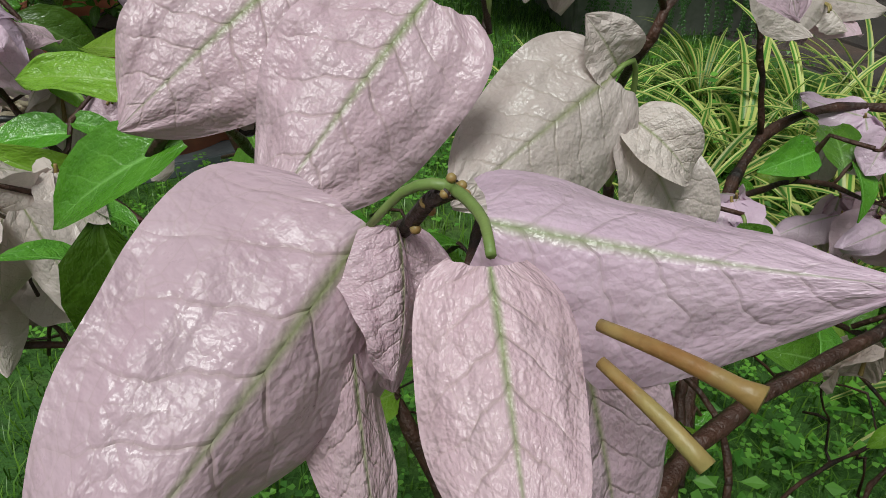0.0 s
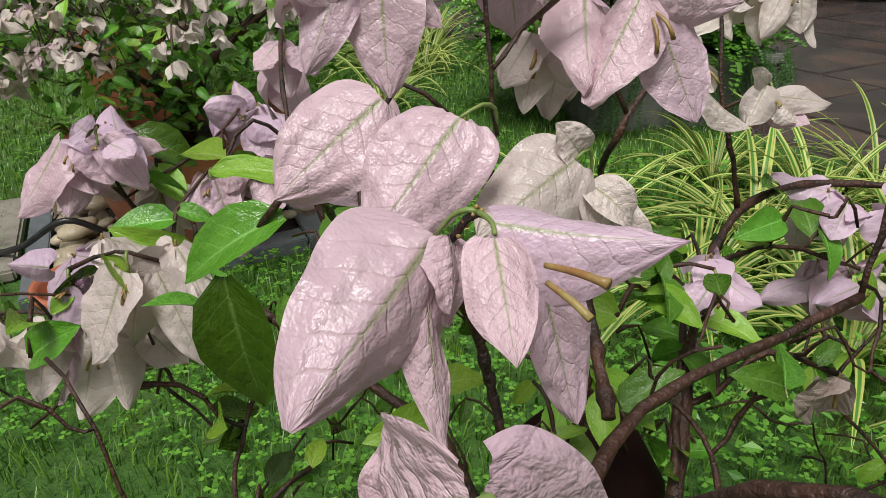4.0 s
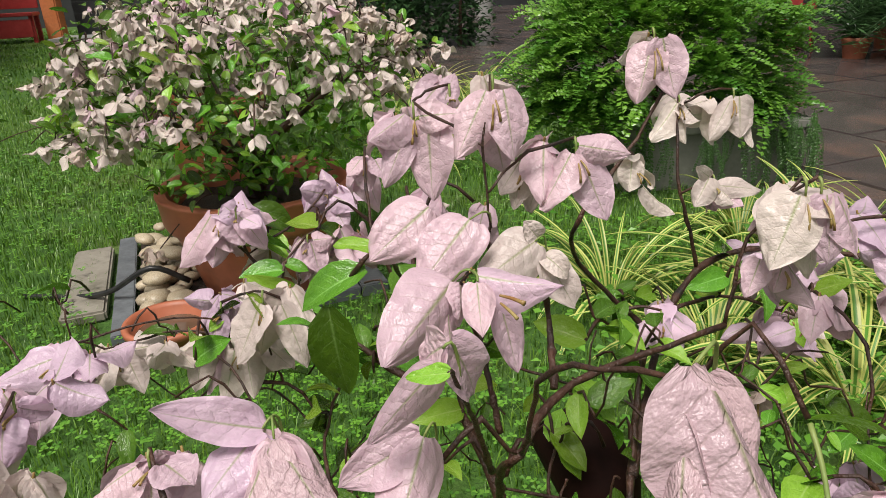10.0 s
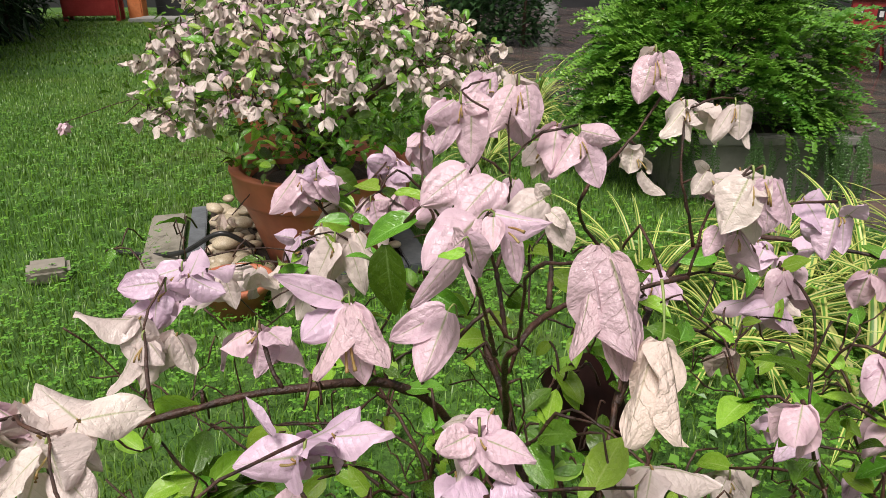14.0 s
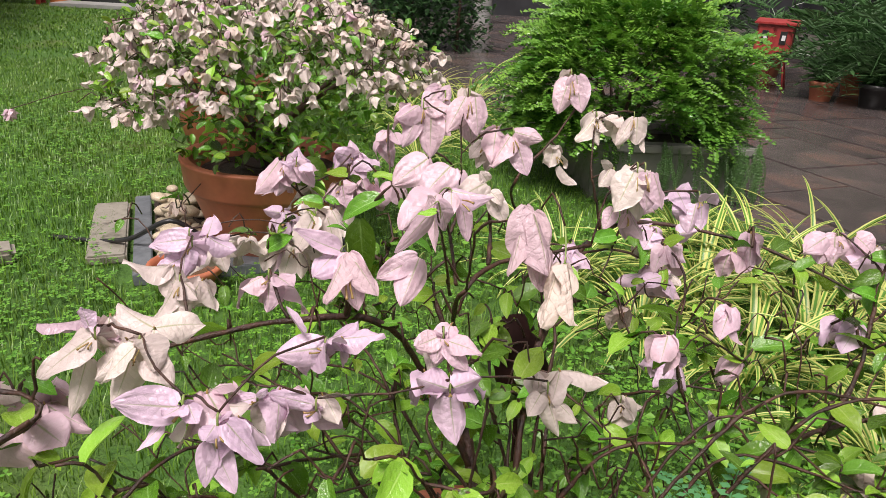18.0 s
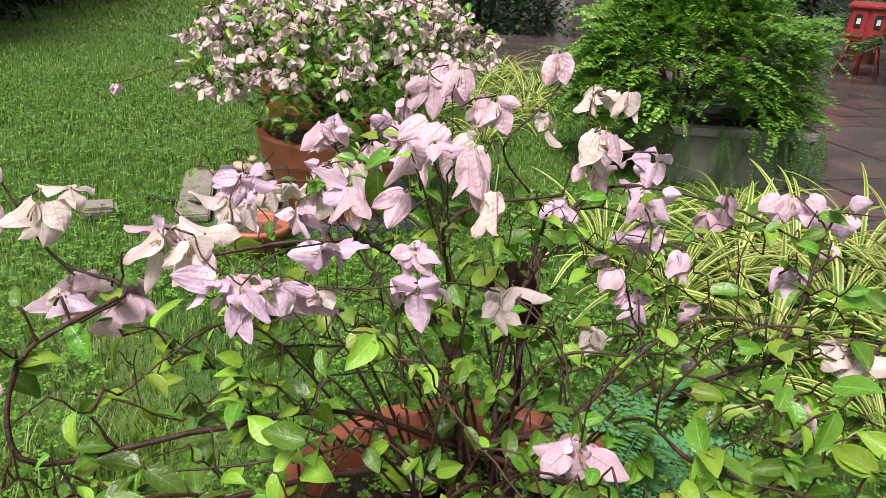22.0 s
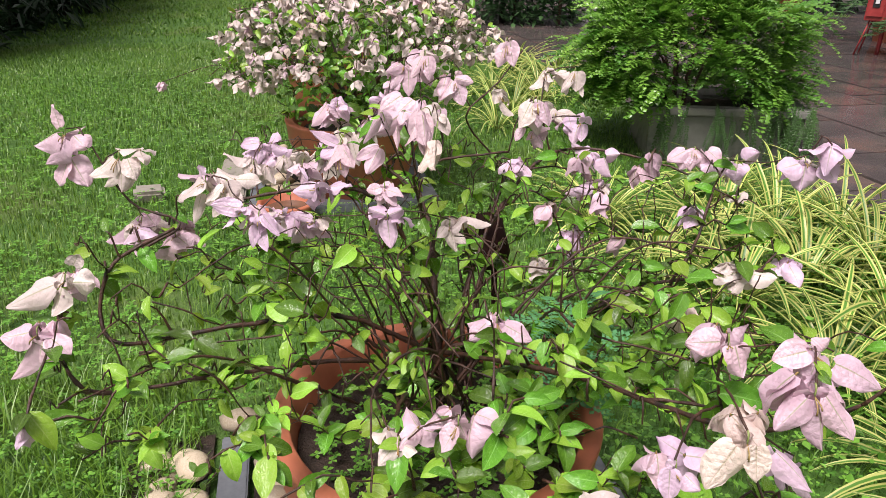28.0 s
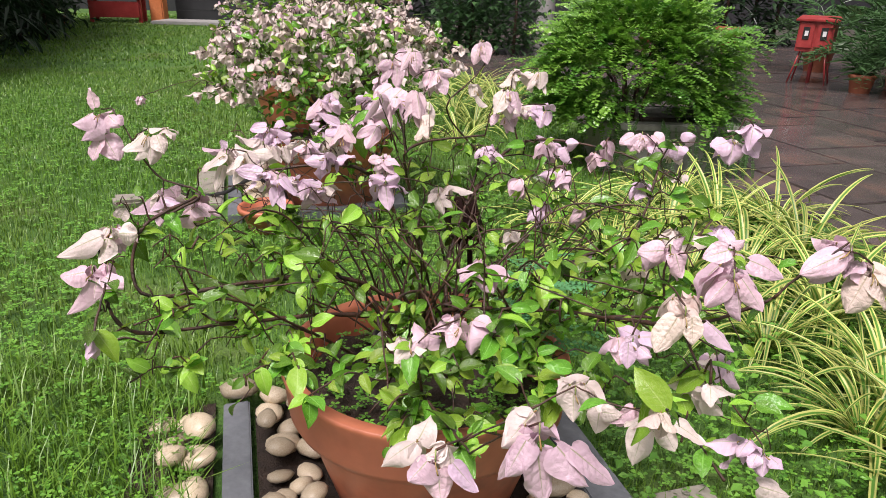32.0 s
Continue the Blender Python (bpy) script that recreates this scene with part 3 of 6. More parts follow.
p1, p2 = row_of(0.072, -0.115), row_of(-0.41, 1.54)
fill_bed("rounded cream river pebbles heaped round the pot", 3, -0.55, 0.16, [(p1[0], p1[1], 0.18)],
         [(-0.42, 0.05, 0.02, 0.032), (-0.37, 0.0, 0.03, 0.038), (-0.40, -0.08, 0.02, 0.034), (-0.46, -0.13, 0.02, 0.033), (-0.39, 0.11, 0.02, 0.036),
          (-0.44, 0.13, 0.018, 0.028), (-0.36, -0.17, 0.02, 0.03), (-0.5, -0.24, 0.018, 0.03), (-0.29, 0.19, 0.045, 0.042), (-0.22, 0.14, 0.05, 0.036),
          (-0.365, 0.07, 0.05, 0.034), (-0.41, -0.01, 0.05, 0.03), (-0.37, -0.09, 0.025, 0.036), (-0.44, -0.19, 0.02, 0.034), (-0.38, -0.26, 0.02, 0.033), (-0.43, -0.3, 0.02, 0.03)])
fill_bed("smooth pale river pebbles in a slate-edged bed", 4, 1.38, 2.09, [(p2[0], p2[1], 0.19)],
         [(-0.2, 1.62, 0.07, 0.045), (-0.16, 1.75, 0.08, 0.04), (-0.22, 1.7, 0.05, 0.04), (-0.2, 1.84, 0.06, 0.04), (-0.21, 1.52, 0.05, 0.042), (-0.15, 1.48, 0.05, 0.04)])

# small terracotta bowl among the stones
bowl = thing("terracotta_bowl", pose(-0.575, 1.17, 0.0), "small terracotta bowl holding rain water", "bowl")
vs, fs = lathe([(0.055, 0.0), (0.062, 0.01), (0.085, 0.07), (0.098, 0.075), (0.1, 0.088), (0.097, 0.094), (0.088, 0.094), (0.083, 0.085), (0.07, 0.05), (0.05, 0.03), (0.002, 0.028)], 40)
put("bowl_body", mesh_of("bowl_body", vs, fs, TERRA), bowl)
vs, fs = lathe([(0.0755, 0.066), (0.001, 0.066)], 32)
put("water", mesh_of("water", vs, fs, surface("rain_water", (0.10, 0.06, 0.04), (0.13, 0.08, 0.05), 8, 0.06, 0.02)), bowl, None, "shallow brown rain water")

# black hose from the bed over the slab into the lawn
line = smooth_line([(-0.60, 1.43, 0.07), (-0.68, 1.40, 0.125), (-0.80, 1.42, 0.06), (-0.92, 1.48, 0.022), (-1.02, 1.52, 0.012), (-1.10, 1.55, 0.004)], 0.02)
vs, fs = tube(line, 0.0075, 0.0075, 8)
tagged(put("garden_hose", mesh_of("garden_hose", vs, fs, PLASTIC_BLACK)), "thin black hose lying over slab and grass", "hose")

# spotlights
lamp = thing("garden_spotlight", pose(0.0, -0.01, 0.205), "small black garden spotlight facing up out of the soil", "spotlight")
vs, fs = lathe([(0.028, 0.0), (0.03, 0.004), (0.034, 0.035), (0.036, 0.04), (0.034, 0.043), (0.028, 0.043), (0.027, 0.037), (0.001, 0.036)], 32)
put("housing", mesh_of("housing", vs, fs, PLASTIC_BLACK), lamp)
vs, fs = lathe([(0.0265, 0.0375), (0.024, 0.0395), (0.001, 0.0405)], 32)
put("lens", mesh_of("lens", vs, fs, LENS), lamp, None, "frosted white lens")
lamp2 = thing("garden_spotlight", pose(0.13, 0.25, 0.0), "dark brown garden spotlight on a thin stake", "spotlight")
vs, fs = lathe([(0.001, -0.05), (0.03, -0.048), (0.04, -0.03), (0.044, 0.05), (0.042, 0.052), (0.038, 0.05), (0.034, -0.028), (0.001, -0.035)], 32)
put("hood", mesh_of("hood", vs, fs, HOOD), lamp2, pose(0, 0, 0.375, -58, 0, 20) @ Matrix.Diagonal((0.9, 0.9, 0.9, 1)))
vs, fs = tube(np.array([(0.02, 0.02, -0.01), (0.02, 0.02, 0.15), (0.012, 0.015, 0.35)]), 0.006, 0.006, 8)
put("stake", mesh_of("stake", vs, fs, HOOD), lamp2)

# ---- bougainvillea ----
BRACTS, BRACTS_FINE, LEAVES = {}, {}, {}
for key, mat in (("pink", BRACT_PINK), ("mauve", BRACT_MAUVE), ("cream", BRACT_CREAM), ("old", BRACT_OLD)):
    BRACTS[key] = []
    BRACTS_FINE[key] = []
    for s in range(16):
        r2 = random.Random(s * 13 + len(key))
        nu, nv = (3, 7) if s < 8 else (5, 11)
        v, f, u = blade(1.0, r2.uniform(0.58, 0.80), nu, nv, r2.uniform(-1.0, 0.5), r2.uniform(-0.6, 1.1), r2.uniform(0.08, 0.20), 0.40, 0.85, s, r2.uniform(0.02, 0.055), r2.uniform(-0.9, 0.9), r2.choice([0.0, 0.05, 0.12]))
        (BRACTS if s < 8 else BRACTS_FINE)[key].append(mesh_of("bract", v, f, mat, u))
for key, mat in (("green", LEAF_GREEN), ("young", LEAF_YOUNG)):
    LEAVES[key] = []
    for s in range(6):
        r2 = random.Random(s * 5 + 1)
        v, f, u = blade(1.0, r2.uniform(0.46, 0.6), 3, 6, r2.uniform(0.15, 0.5), r2.uniform(0.1, 0.9), 0.04, 0.6, 0.95, s + 20, 0.006, r2.uniform(-0.4, 0.4))
        LEAVES[key].append(mesh_of("leaf", v, f, mat, u))


def stalk_mesh(seed):
    """The flower's short stalk and its three little tubes, in lengths of one bract."""
    r2 = random.Random(seed)
    vs, fs = tube(smooth_line([(0, -0.01, 0.07), (0.0, 0, 0.04), (0, 0, 0.0), (0, 0, -0.06)], 0.05), 0.016, 0.024, 6)
    for k in range(2):
        a = r2.uniform(0, 6.28)
        v2, f2 = tube(smooth_line([(0, 0, -0.04), (0.06 * math.cos(a), 0.06 * math.sin(a), -0.25), (0.10 * math.cos(a), 0.10 * math.sin(a), -0.42), (0.11 * math.cos(a), 0.11 * math.sin(a), -0.47)], 0.06), 0.018, 0.032, 6)
        n0 = len(vs)
        vs += v2
        fs += [tuple(i + n0 for i in f) for f in f2]
    return mesh_of("flower", vs, fs, STAMEN)


STALKS = [stalk_mesh(s) for s in range(3)]


def flower(plant, x, y, z, size, kind, r2, droop=1.05, lean=(0, 0), fine=False, loose=None):
    """Three bracts hanging round a stalk from the point x, y, z."""
    spin = r2.uniform(0, 6.28)
    droop += r2.uniform(-0.4, 0.3)
    m = Matrix.Translation((x, y, z)) @ Euler((lean[0] + r2.uniform(-0.5, 0.5), lean[1] + r2.uniform(-0.5, 0.5), spin)).to_matrix().to_4x4()
    m = m @ Matrix.Diagonal((size, size, size, 1))
    fl = put("flower", STALKS[r2.randrange(3)], plant, m) if loose is None else None
    shapes = (BRACTS_FINE if fine else BRACTS)[kind]
    for k in range(3):
        a = k * 2.094 + r2.uniform(-0.5, 0.5)
        d = droop + r2.uniform(-0.6, 0.45)
        out = Vector((math.cos(a) * math.cos(d), math.sin(a) * math.cos(d), -math.sin(d)))
        up = Vector((math.cos(a) * math.sin(d), math.sin(a) * math.sin(d), math.cos(d)))
        b = basis(Vector((0.03 * math.cos(a), 0.03 * math.sin(a), 0.0)), out, up)
        s = r2.uniform(0.75, 1.12)
        me, bm4 = shapes[r2.randrange(8)], b @ Matrix.Diagonal((s, s, s, 1))
        if loose is None:
            put("bract", me, fl, bm4)
        else:
            loose.append((me, m @ bm4))
    return fl


class Plant:
    """A potted bougainvillea that is grown twig by twig: each new tip joins the nearest wood."""

    def __init__(self, base, label, seed, blooms=110, fine=False):
        self.ob = thing("bougainvillea", pose(0, 0, 0), label, "flowering shrub", "row of bougainvilleas")
        self.r, self.rng = random.Random(seed), np.random.default_rng(seed)
        self.nodes, self.base = [], np.array(base, float)
        self.leafy, self.loose_v, self.cloud = 0, [], []
        self.blooms, self.fine, self.loose_b, self.wood, self.loose_w = blooms, fine, [], 0, []

    def limb(self, pts, r0, r1, name="branch", leaves=0, leaf=0.04, young=0.3, step=0.012):
        ln = smooth_line(pts, step)
        ln += self.rng.normal(0, min(0.0005, step * 0.06), ln.shape)
        v, f = tube(ln, r0, r1, 7, 0.35, self.rng)
        if self.wood < 300:
            put(name, mesh_of(name, v, f, BARK), self.ob)
        else:
            self.loose_w.append((v, f))
        self.wood += 1
        n = len(ln)
        self.nodes += [(ln[i], r0 + (r1 - r0) * i / n) for i in range(0, n, 2)]
        for _ in range(leaves):
            i = int(n * self.r.random() ** 0.7 * 0.999)
            self.leaf(ln[i], leaf * self.r.uniform(0.45, 1.35), "young" if self.r.random() < young else "green")
        return ln

    def twig(self, tip, leaves=2, leaf=0.04, r1=0.0014, sag=0.02, young=0.35, stout=0.0018):
        tip = np.array(tip, float)
        if len(self.nodes) != len(self.cloud):
            self.cloud = np.array([q[0] for q in self.nodes])
            self.far = 0.35 * np.linalg.norm(self.cloud - self.base, axis=1)
        p, r = self.nodes[int(np.argmin(np.linalg.norm(self.cloud - tip, axis=1) + self.far + 0.3 * (self.cloud[:, 2] > tip[2] + 0.03)))]
        d = tip - p
        L = np.linalg.norm(d)
        if L < 0.01:
            return
        side = np.cross(d / L, self.rng.normal(0, 1, 3)) * 0.06 * L
        mid = p + d * 0.5 + side + np.array((0, 0, sag + 0.05 * L))
        q = p + d * 0.2 + side * 0.5 + np.array((0, 0, 0.04 * L))
        self.limb([p, q, mid, tip], min(r * 0.75, 0.0015 + 0.004 * L, stout), r1, "branch", leaves, leaf, young)

    def leaf(self, at, size, kind):
        if at[2] > (0.565 if at[1] < 0.16 else 0.60) and abs(at[0]) < 0.30 and at[1] < 0.34:
            return
        a, e = self.r.uniform(0, 6.28), self.r.uniform(-0.8, 0.8)
        out = Vector((math.cos(a) * math.cos(e), math.sin(a) * math.cos(e), math.sin(e)))
        self.leaf_at(at, out, (self.r.uniform(-0.9, 0.9), self.r.uniform(-1.1, 0.5), 1.0), size, kind)

    def leaf_at(self, at, out, face, size, kind):
        m = basis(Vector(at), out, face) @ Matrix.Diagonal((size, size, size, 1))
        if self.leafy < 300:
            put("leaf", LEAVES[kind][self.r.randrange(6)], self.ob, m)
        else:
            me = LEAVES[kind][self.r.randrange(6)]
            self.loose_v.append((me, m))
        self.leafy += 1

    def flowers(self, x, y, z, n, size, kind, spread=0.03, leaves=2):
        """A cluster of n flowers at the end of a twig of its own."""
        self.twig((x, y, z + size * 0.35), leaves, 0.036)
        for k in range(n):
            a = self.r.uniform(0, 6.28)
            s = spread * (0 if n == 1 else self.r.uniform(0.4, 1.0))
            kd = kind if self.r.random() < 0.75 else self.r.choice(["pink", "cream", kind])
            flower(self.ob, x + s * math.cos(a), y + s * math.sin(a), z + self.r.uniform(-0.5, 0.5) * s + size * 0.3, size * self.r.uniform(0.8, 1.1), kd, self.r, fine=self.fine, loose=None if self.blooms > 0 else self.loose_b)
            self.blooms -= 1

    def finish(self):
        """The leaves past the first few hundred, as one part."""
        groups = {}
        for part_name, pieces in (("foliage", self.loose_v), ("blossom", self.loose_b)):
            for me, m in pieces:
                groups.setdefault((part_name, me.materials[0].name), []).append((me, m))
        vs, fs = [], []
        for v, f in self.loose_w:
            n0 = len(vs)
            vs += v
            fs += [tuple(i + n0 for i in p) for p in f]
        if vs:
            tagged(put("brushwood", mesh_of("brushwood", vs, fs, BARK), self.ob), kind="stuff")
        for (name, _), some in groups.items():
            vs, fs, us = [], [], []
            for me, m in some:
                n0 = len(vs)
                vs += [m @ v.co for v in me.vertices]
                fs += [tuple(i + n0 for i in p.vertices) for p in me.polygons]
                uv = {}
                for lp, d in zip(me.loops, me.uv_layers[0].data):
                    uv[lp.vertex_index] = tuple(d.uv)
                us += [uv[i] for i in range(len(me.vertices))]
            tagged(put(name, mesh_of(name, vs, fs, some[0][0].materials[0], us), self.ob), kind="stuff")

main = Plant((0.075, -0.02, 0.2), "bougainvillea with pale pink bracts spreading from its pot", 7, 320, True)
# main wood
main.limb([(0.075, -0.02, 0.19), (0.062, 0.0, 0.27), (0.05, 0.05, 0.36), (0.035, 0.13, 0.44), (0.01, 0.17, 0.50)], 0.0095, 0.0026, "trunk", 6)
main.limb([(0.085, -0.03, 0.19), (0.10, 0.0, 0.27), (0.10, 0.06, 0.36), (0.13, 0.15, 0.45), (0.16, 0.22, 0.53)], 0.0048, 0.0020, "trunk", 5)
main.limb([(0.05, 0.05, 0.36), (0.0, 0.06, 0.46), (-0.05, 0.03, 0.545), (-0.14, 0.0, 0.56), (-0.23, -0.03, 0.55)], 0.0037, 0.0019, leaves=4)
main.limb([(0.03, 0.13, 0.44), (0.02, 0.05, 0.55), (0.025, 0.02, 0.585), (0.06, 0.06, 0.595), (0.16, 0.10, 0.60)], 0.0024, 0.0016, leaves=2)
main.limb([(0.06, 0.0, 0.29), (0.15, -0.12, 0.36), (0.27, -0.26, 0.43), (0.38, -0.42, 0.50), (0.47, -0.43, 0.54)], 0.0038, 0.0019, leaves=14)
main.limb([(0.06, -0.01, 0.27), (-0.08, -0.12, 0.34), (-0.22, -0.22, 0.37), (-0.34, -0.30, 0.40), (-0.38, -0.26, 0.50)], 0.0037, 0.0019, leaves=12)
main.limb([(0.06, -0.02, 0.27), (0.03, -0.2, 0.33), (0.07, -0.38, 0.38), (0.14, -0.55, 0.41)], 0.0037, 0.0012, leaves=22)
main.limb([(0.05, 0.0, 0.29), (-0.08, -0.06, 0.38), (-0.22, -0.14, 0.40), (-0.345, -0.20, 0.40), (-0.375, -0.19, 0.44), (-0.36, -0.16, 0.50), (-0.30, -0.10, 0.53)], 0.0040, 0.0022, leaves=5)
main.limb([(-0.34, -0.12, 0.505), (-0.30, -0.08, 0.53), (-0.37, -0.08, 0.56), (-0.43, -0.07, 0.66)], 0.0019, 0.0010, leaves=1)
main.limb([(0.08, 0.0, 0.3), (0.24, -0.02, 0.36), (0.36, 0.02, 0.41), (0.45, 0.05, 0.42), (0.56, 0.05, 0.44)], 0.0043, 0.0019, leaves=10)
main.limb([(0.42, 0.04, 0.415), (0.455, 0.06, 0.48), (0.48, 0.10, 0.56), (0.51, 0.13, 0.60)], 0.0028, 0.0012, leaves=5)
main.limb([(0.13, 0.15, 0.45), (0.20, 0.27, 0.52), (0.27, 0.32, 0.545), (0.36, 0.31, 0.545), (0.46, 0.27, 0.53), (0.55, 0.2, 0.50)], 0.0034, 0.0012, leaves=6)
main.limb([(0.01, 0.17, 0.50), (-0.06, 0.22, 0.53), (-0.12, 0.27, 0.56), (-0.17, 0.33, 0.58)], 0.0028, 0.0012, leaves=6)
main.limb([(0.16, 0.22, 0.53), (0.10, 0.2, 0.60), (0.09, 0.17, 0.645), (0.13, 0.2, 0.68), (0.175, 0.235, 0.735)], 0.0019, 0.0010, leaves=3)

# the flower that the camera starts from, bract by bract
hero_rng = random.Random(2)


def big_bract(base, tip, face, width, kind, fold=0.3, curl=0.3, seed=0, twist=0.0, wave=0.12, edge=0.04, base_round=0.38, point=0.72):
    base, tip = Vector(base), Vector(tip)
    ln = (tip - base).length * (1 + 0.04 * curl * curl)
    mat = {"pink": BRACT_PINK, "mauve": BRACT_MAUVE, "cream": BRACT_CREAM, "old": BRACT_OLD, "dull": BRACT_DULL, "young": LEAF_YOUNG, "green": LEAF_GREEN}[kind]
    v, f, u = blade(ln, width, 14, 30, fold, curl, wave, base_round, point, seed, 0.030, twist, edge)
    out = (tip - base).normalized()
    fc = Vector(face)
    m = basis(base, out, fc)
    # turn so that the bent blade still ends at its tip
    m = m @ Matrix.Rotation(curl * 0.5, 4, "X")
    return mesh_of("bract", v, f, mat, u), m


def hero_flower(base, bracts, stalk, tubes=()):
    v, f = tube(smooth_line(stalk, 0.003), 0.0007, 0.0005, 8)
    fl = put("flower", mesh_of("flower", v, f, STALK), main.ob)
    for args in bracts:
        me, m = big_bract(*args[:5], **args[5])
        put("bract", me, fl, m)
    for t in tubes:
        ln = smooth_line(t, 0.0015)
        v, f = tube(ln, 0.0006, 0.0009, 10)
        k = len(ln) * 10
        for i in range(len(ln)):
            if i > len(ln) * 0.88:
                for q in range(10):
                    v[i * 10 + q] = ln[i] + (v[i * 10 + q] - ln[i]) * 1.35
        put("flower_tube", mesh_of("flower_tube", v, f, STAMEN), fl, None, "withered yellow-brown flower tube")
    return fl


hero_flower(None, [
    ((-0.0020, 0.0443, 0.6658), (-0.0345, 0.0099, 0.6443), (0.45, -0.74, 0.50), 0.0360, "pink", dict(fold=-0.65, curl=0.15, seed=1, wave=0.09, base_round=0.34, point=0.86)),
    ((0.0012, 0.0440, 0.6655), (-0.0005, 0.0330, 0.6520), (0.75, -0.60, 0.3), 0.0120, "pink", dict(fold=-0.6, curl=0.5, seed=2)),
    ((0.0020, 0.0450, 0.6640), (-0.0005, 0.0370, 0.6460), (0.6, -0.75, 0.1), 0.0130, "pink", dict(fold=0.3, curl=0.2, seed=22)),
    ((-0.0050, 0.0380, 0.6540), (-0.0030, 0.0250, 0.6185), (0.5, -0.75, 0.3), 0.0110, "pink", dict(fold=-0.5, curl=-0.2, seed=3)),
], [(0.0066, 0.0384, 0.6733), (0.0045, 0.0390, 0.6738), (0.0015, 0.0415, 0.6715), (-0.0020, 0.0443, 0.6658)])
hero_flower(None, [
    ((0.0070, 0.0230, 0.6745), (0.0060, -0.0001, 0.6613), (-0.05, -0.72, 0.68), 0.0148, "pink", dict(fold=-0.30, curl=0.25, seed=4, wave=0.13, base_round=0.33, point=0.80)),
    ((0.0082, 0.0301, 0.6744), (0.0427, 0.0152, 0.6740), (0.10, -0.62, 0.75), 0.0235, "mauve", dict(fold=-0.95, curl=-0.3, seed=5, wave=0.04, base_round=0.30, point=1.15)),
    ((0.0170, 0.0260, 0.6640), (0.0230, 0.0152, 0.6334), (0.15, -0.85, 0.4), 0.0150, "pink", dict(fold=0.3, curl=0.2, seed=6)),
], [(0.0066, 0.0384, 0.6733), (0.0075, 0.0350, 0.6738), (0.0080, 0.0300, 0.6744), (0.0074, 0.0245, 0.6746)],
    [[(0.0165, 0.0205, 0.6690), (0.0205, 0.0145, 0.6703), (0.0249, 0.0091, 0.6703)], [(0.0165, 0.0190, 0.6660), (0.0195, 0.0130, 0.6652), (0.0220, 0.0088, 0.6635)]])
hero_flower(None, [
    ((0.0110, 0.0885, 0.6795), (-0.0170, 0.0660, 0.6540), (-0.05, -0.80, 0.60), 0.0320, "pink", dict(fold=-0.25, curl=0.25, seed=7, base_round=0.32)),
    ((-0.0090, 0.1080, 0.6810), (-0.0420, 0.0930, 0.6580), (-0.1, -0.85, 0.45), 0.0330, "pink", dict(fold=-0.15, curl=0.3, seed=8)),
], [(0.0230, 0.0985, 0.6730), (0.0225, 0.0970, 0.6790), (0.0180, 0.0930, 0.6815), (0.0110, 0.0885, 0.6795)])
hero_flower(None, [
    ((0.0461, 0.0935, 0.6631), (0.0130, 0.0750, 0.6490), (-0.1, -0.80, 0.58), 0.0290, "cream", dict(fold=-0.30, curl=0.2, seed=9, base_round=0.32)),
    ((0.0510, 0.0930, 0.6540), (0.0665, 0.0850, 0.6262), (0.2, -0.9, 0.4), 0.0210, "cream", dict(fold=0.3, curl=0.3, seed=10)),
    ((0.0510, 0.0920, 0.6550), (0.0625, 0.0860, 0.6440), (0.2, -0.9, 0.4), 0.0130, "cream", dict(fold=0.5, curl=1.2, seed=11)),
    ((0.0480, 0.0960, 0.6640), (0.0400, 0.0950, 0.6740), (0.0, -0.9, 0.4), 0.0120, "cream", dict(fold=0.4, curl=0.6, seed=23)),
], [(0.0520, 0.1000, 0.6350), (0.0530, 0.0980, 0.6560), (0.0510, 0.0960, 0.6650), (0.0461, 0.0935, 0.6631)])
# large bracts close to the way of the camera
hero_flower(None, [
    ((0.0489, -0.0998, 0.7062), (0.0574, -0.1343, 0.6699), (0.45, -0.75, 0.45), 0.0310, "dull", dict(fold=-0.95, curl=0.35, seed=41, wave=0.16, twist=-0.25)),
    ((0.0448, -0.0992, 0.7059), (0.0324, -0.1311, 0.6676), (-0.75, -0.6, 0.2), 0.0180, "dull", dict(fold=-0.6, curl=-0.3, seed=42, wave=0.18, twist=0.4)),
    ((0.0500, -0.0960, 0.7000), (0.0561, -0.1250, 0.6545), (0.4, -0.85, 0.2), 0.0240, "dull", dict(fold=0.3, curl=0.2, seed=43)),
], [(0.0600, -0.0850, 0.6900), (0.0570, -0.0900, 0.7060), (0.0520, -0.0960, 0.7090), (0.0470, -0.0995, 0.7062)])
hero_flower(None, [
    ((0.0660, -0.1292, 0.6763), (0.0507, -0.1560, 0.6448), (-0.65, -0.72, 0.25), 0.0215, "old", dict(fold=-0.8, curl=0.2, seed=44, wave=0.2, twist=-0.3)),
    ((0.0700, -0.1301, 0.6770), (0.0710, -0.1600, 0.6486), (0.70, -0.66, 0.25), 0.0190, "old", dict(fold=-0.75, curl=0.25, seed=45, wave=0.2, twist=0.3)),
    ((0.0680, -0.1280, 0.6760), (0.0650, -0.1380, 0.6400), (0.0, 0.9, 0.3), 0.0200, "old", dict(fold=0.3, curl=0.2, seed=46)),
], [(0.0703, -0.1126, 0.6965), (0.0700, -0.1200, 0.6900), (0.0690, -0.1280, 0.6800), (0.0680, -0.1296, 0.6766)])
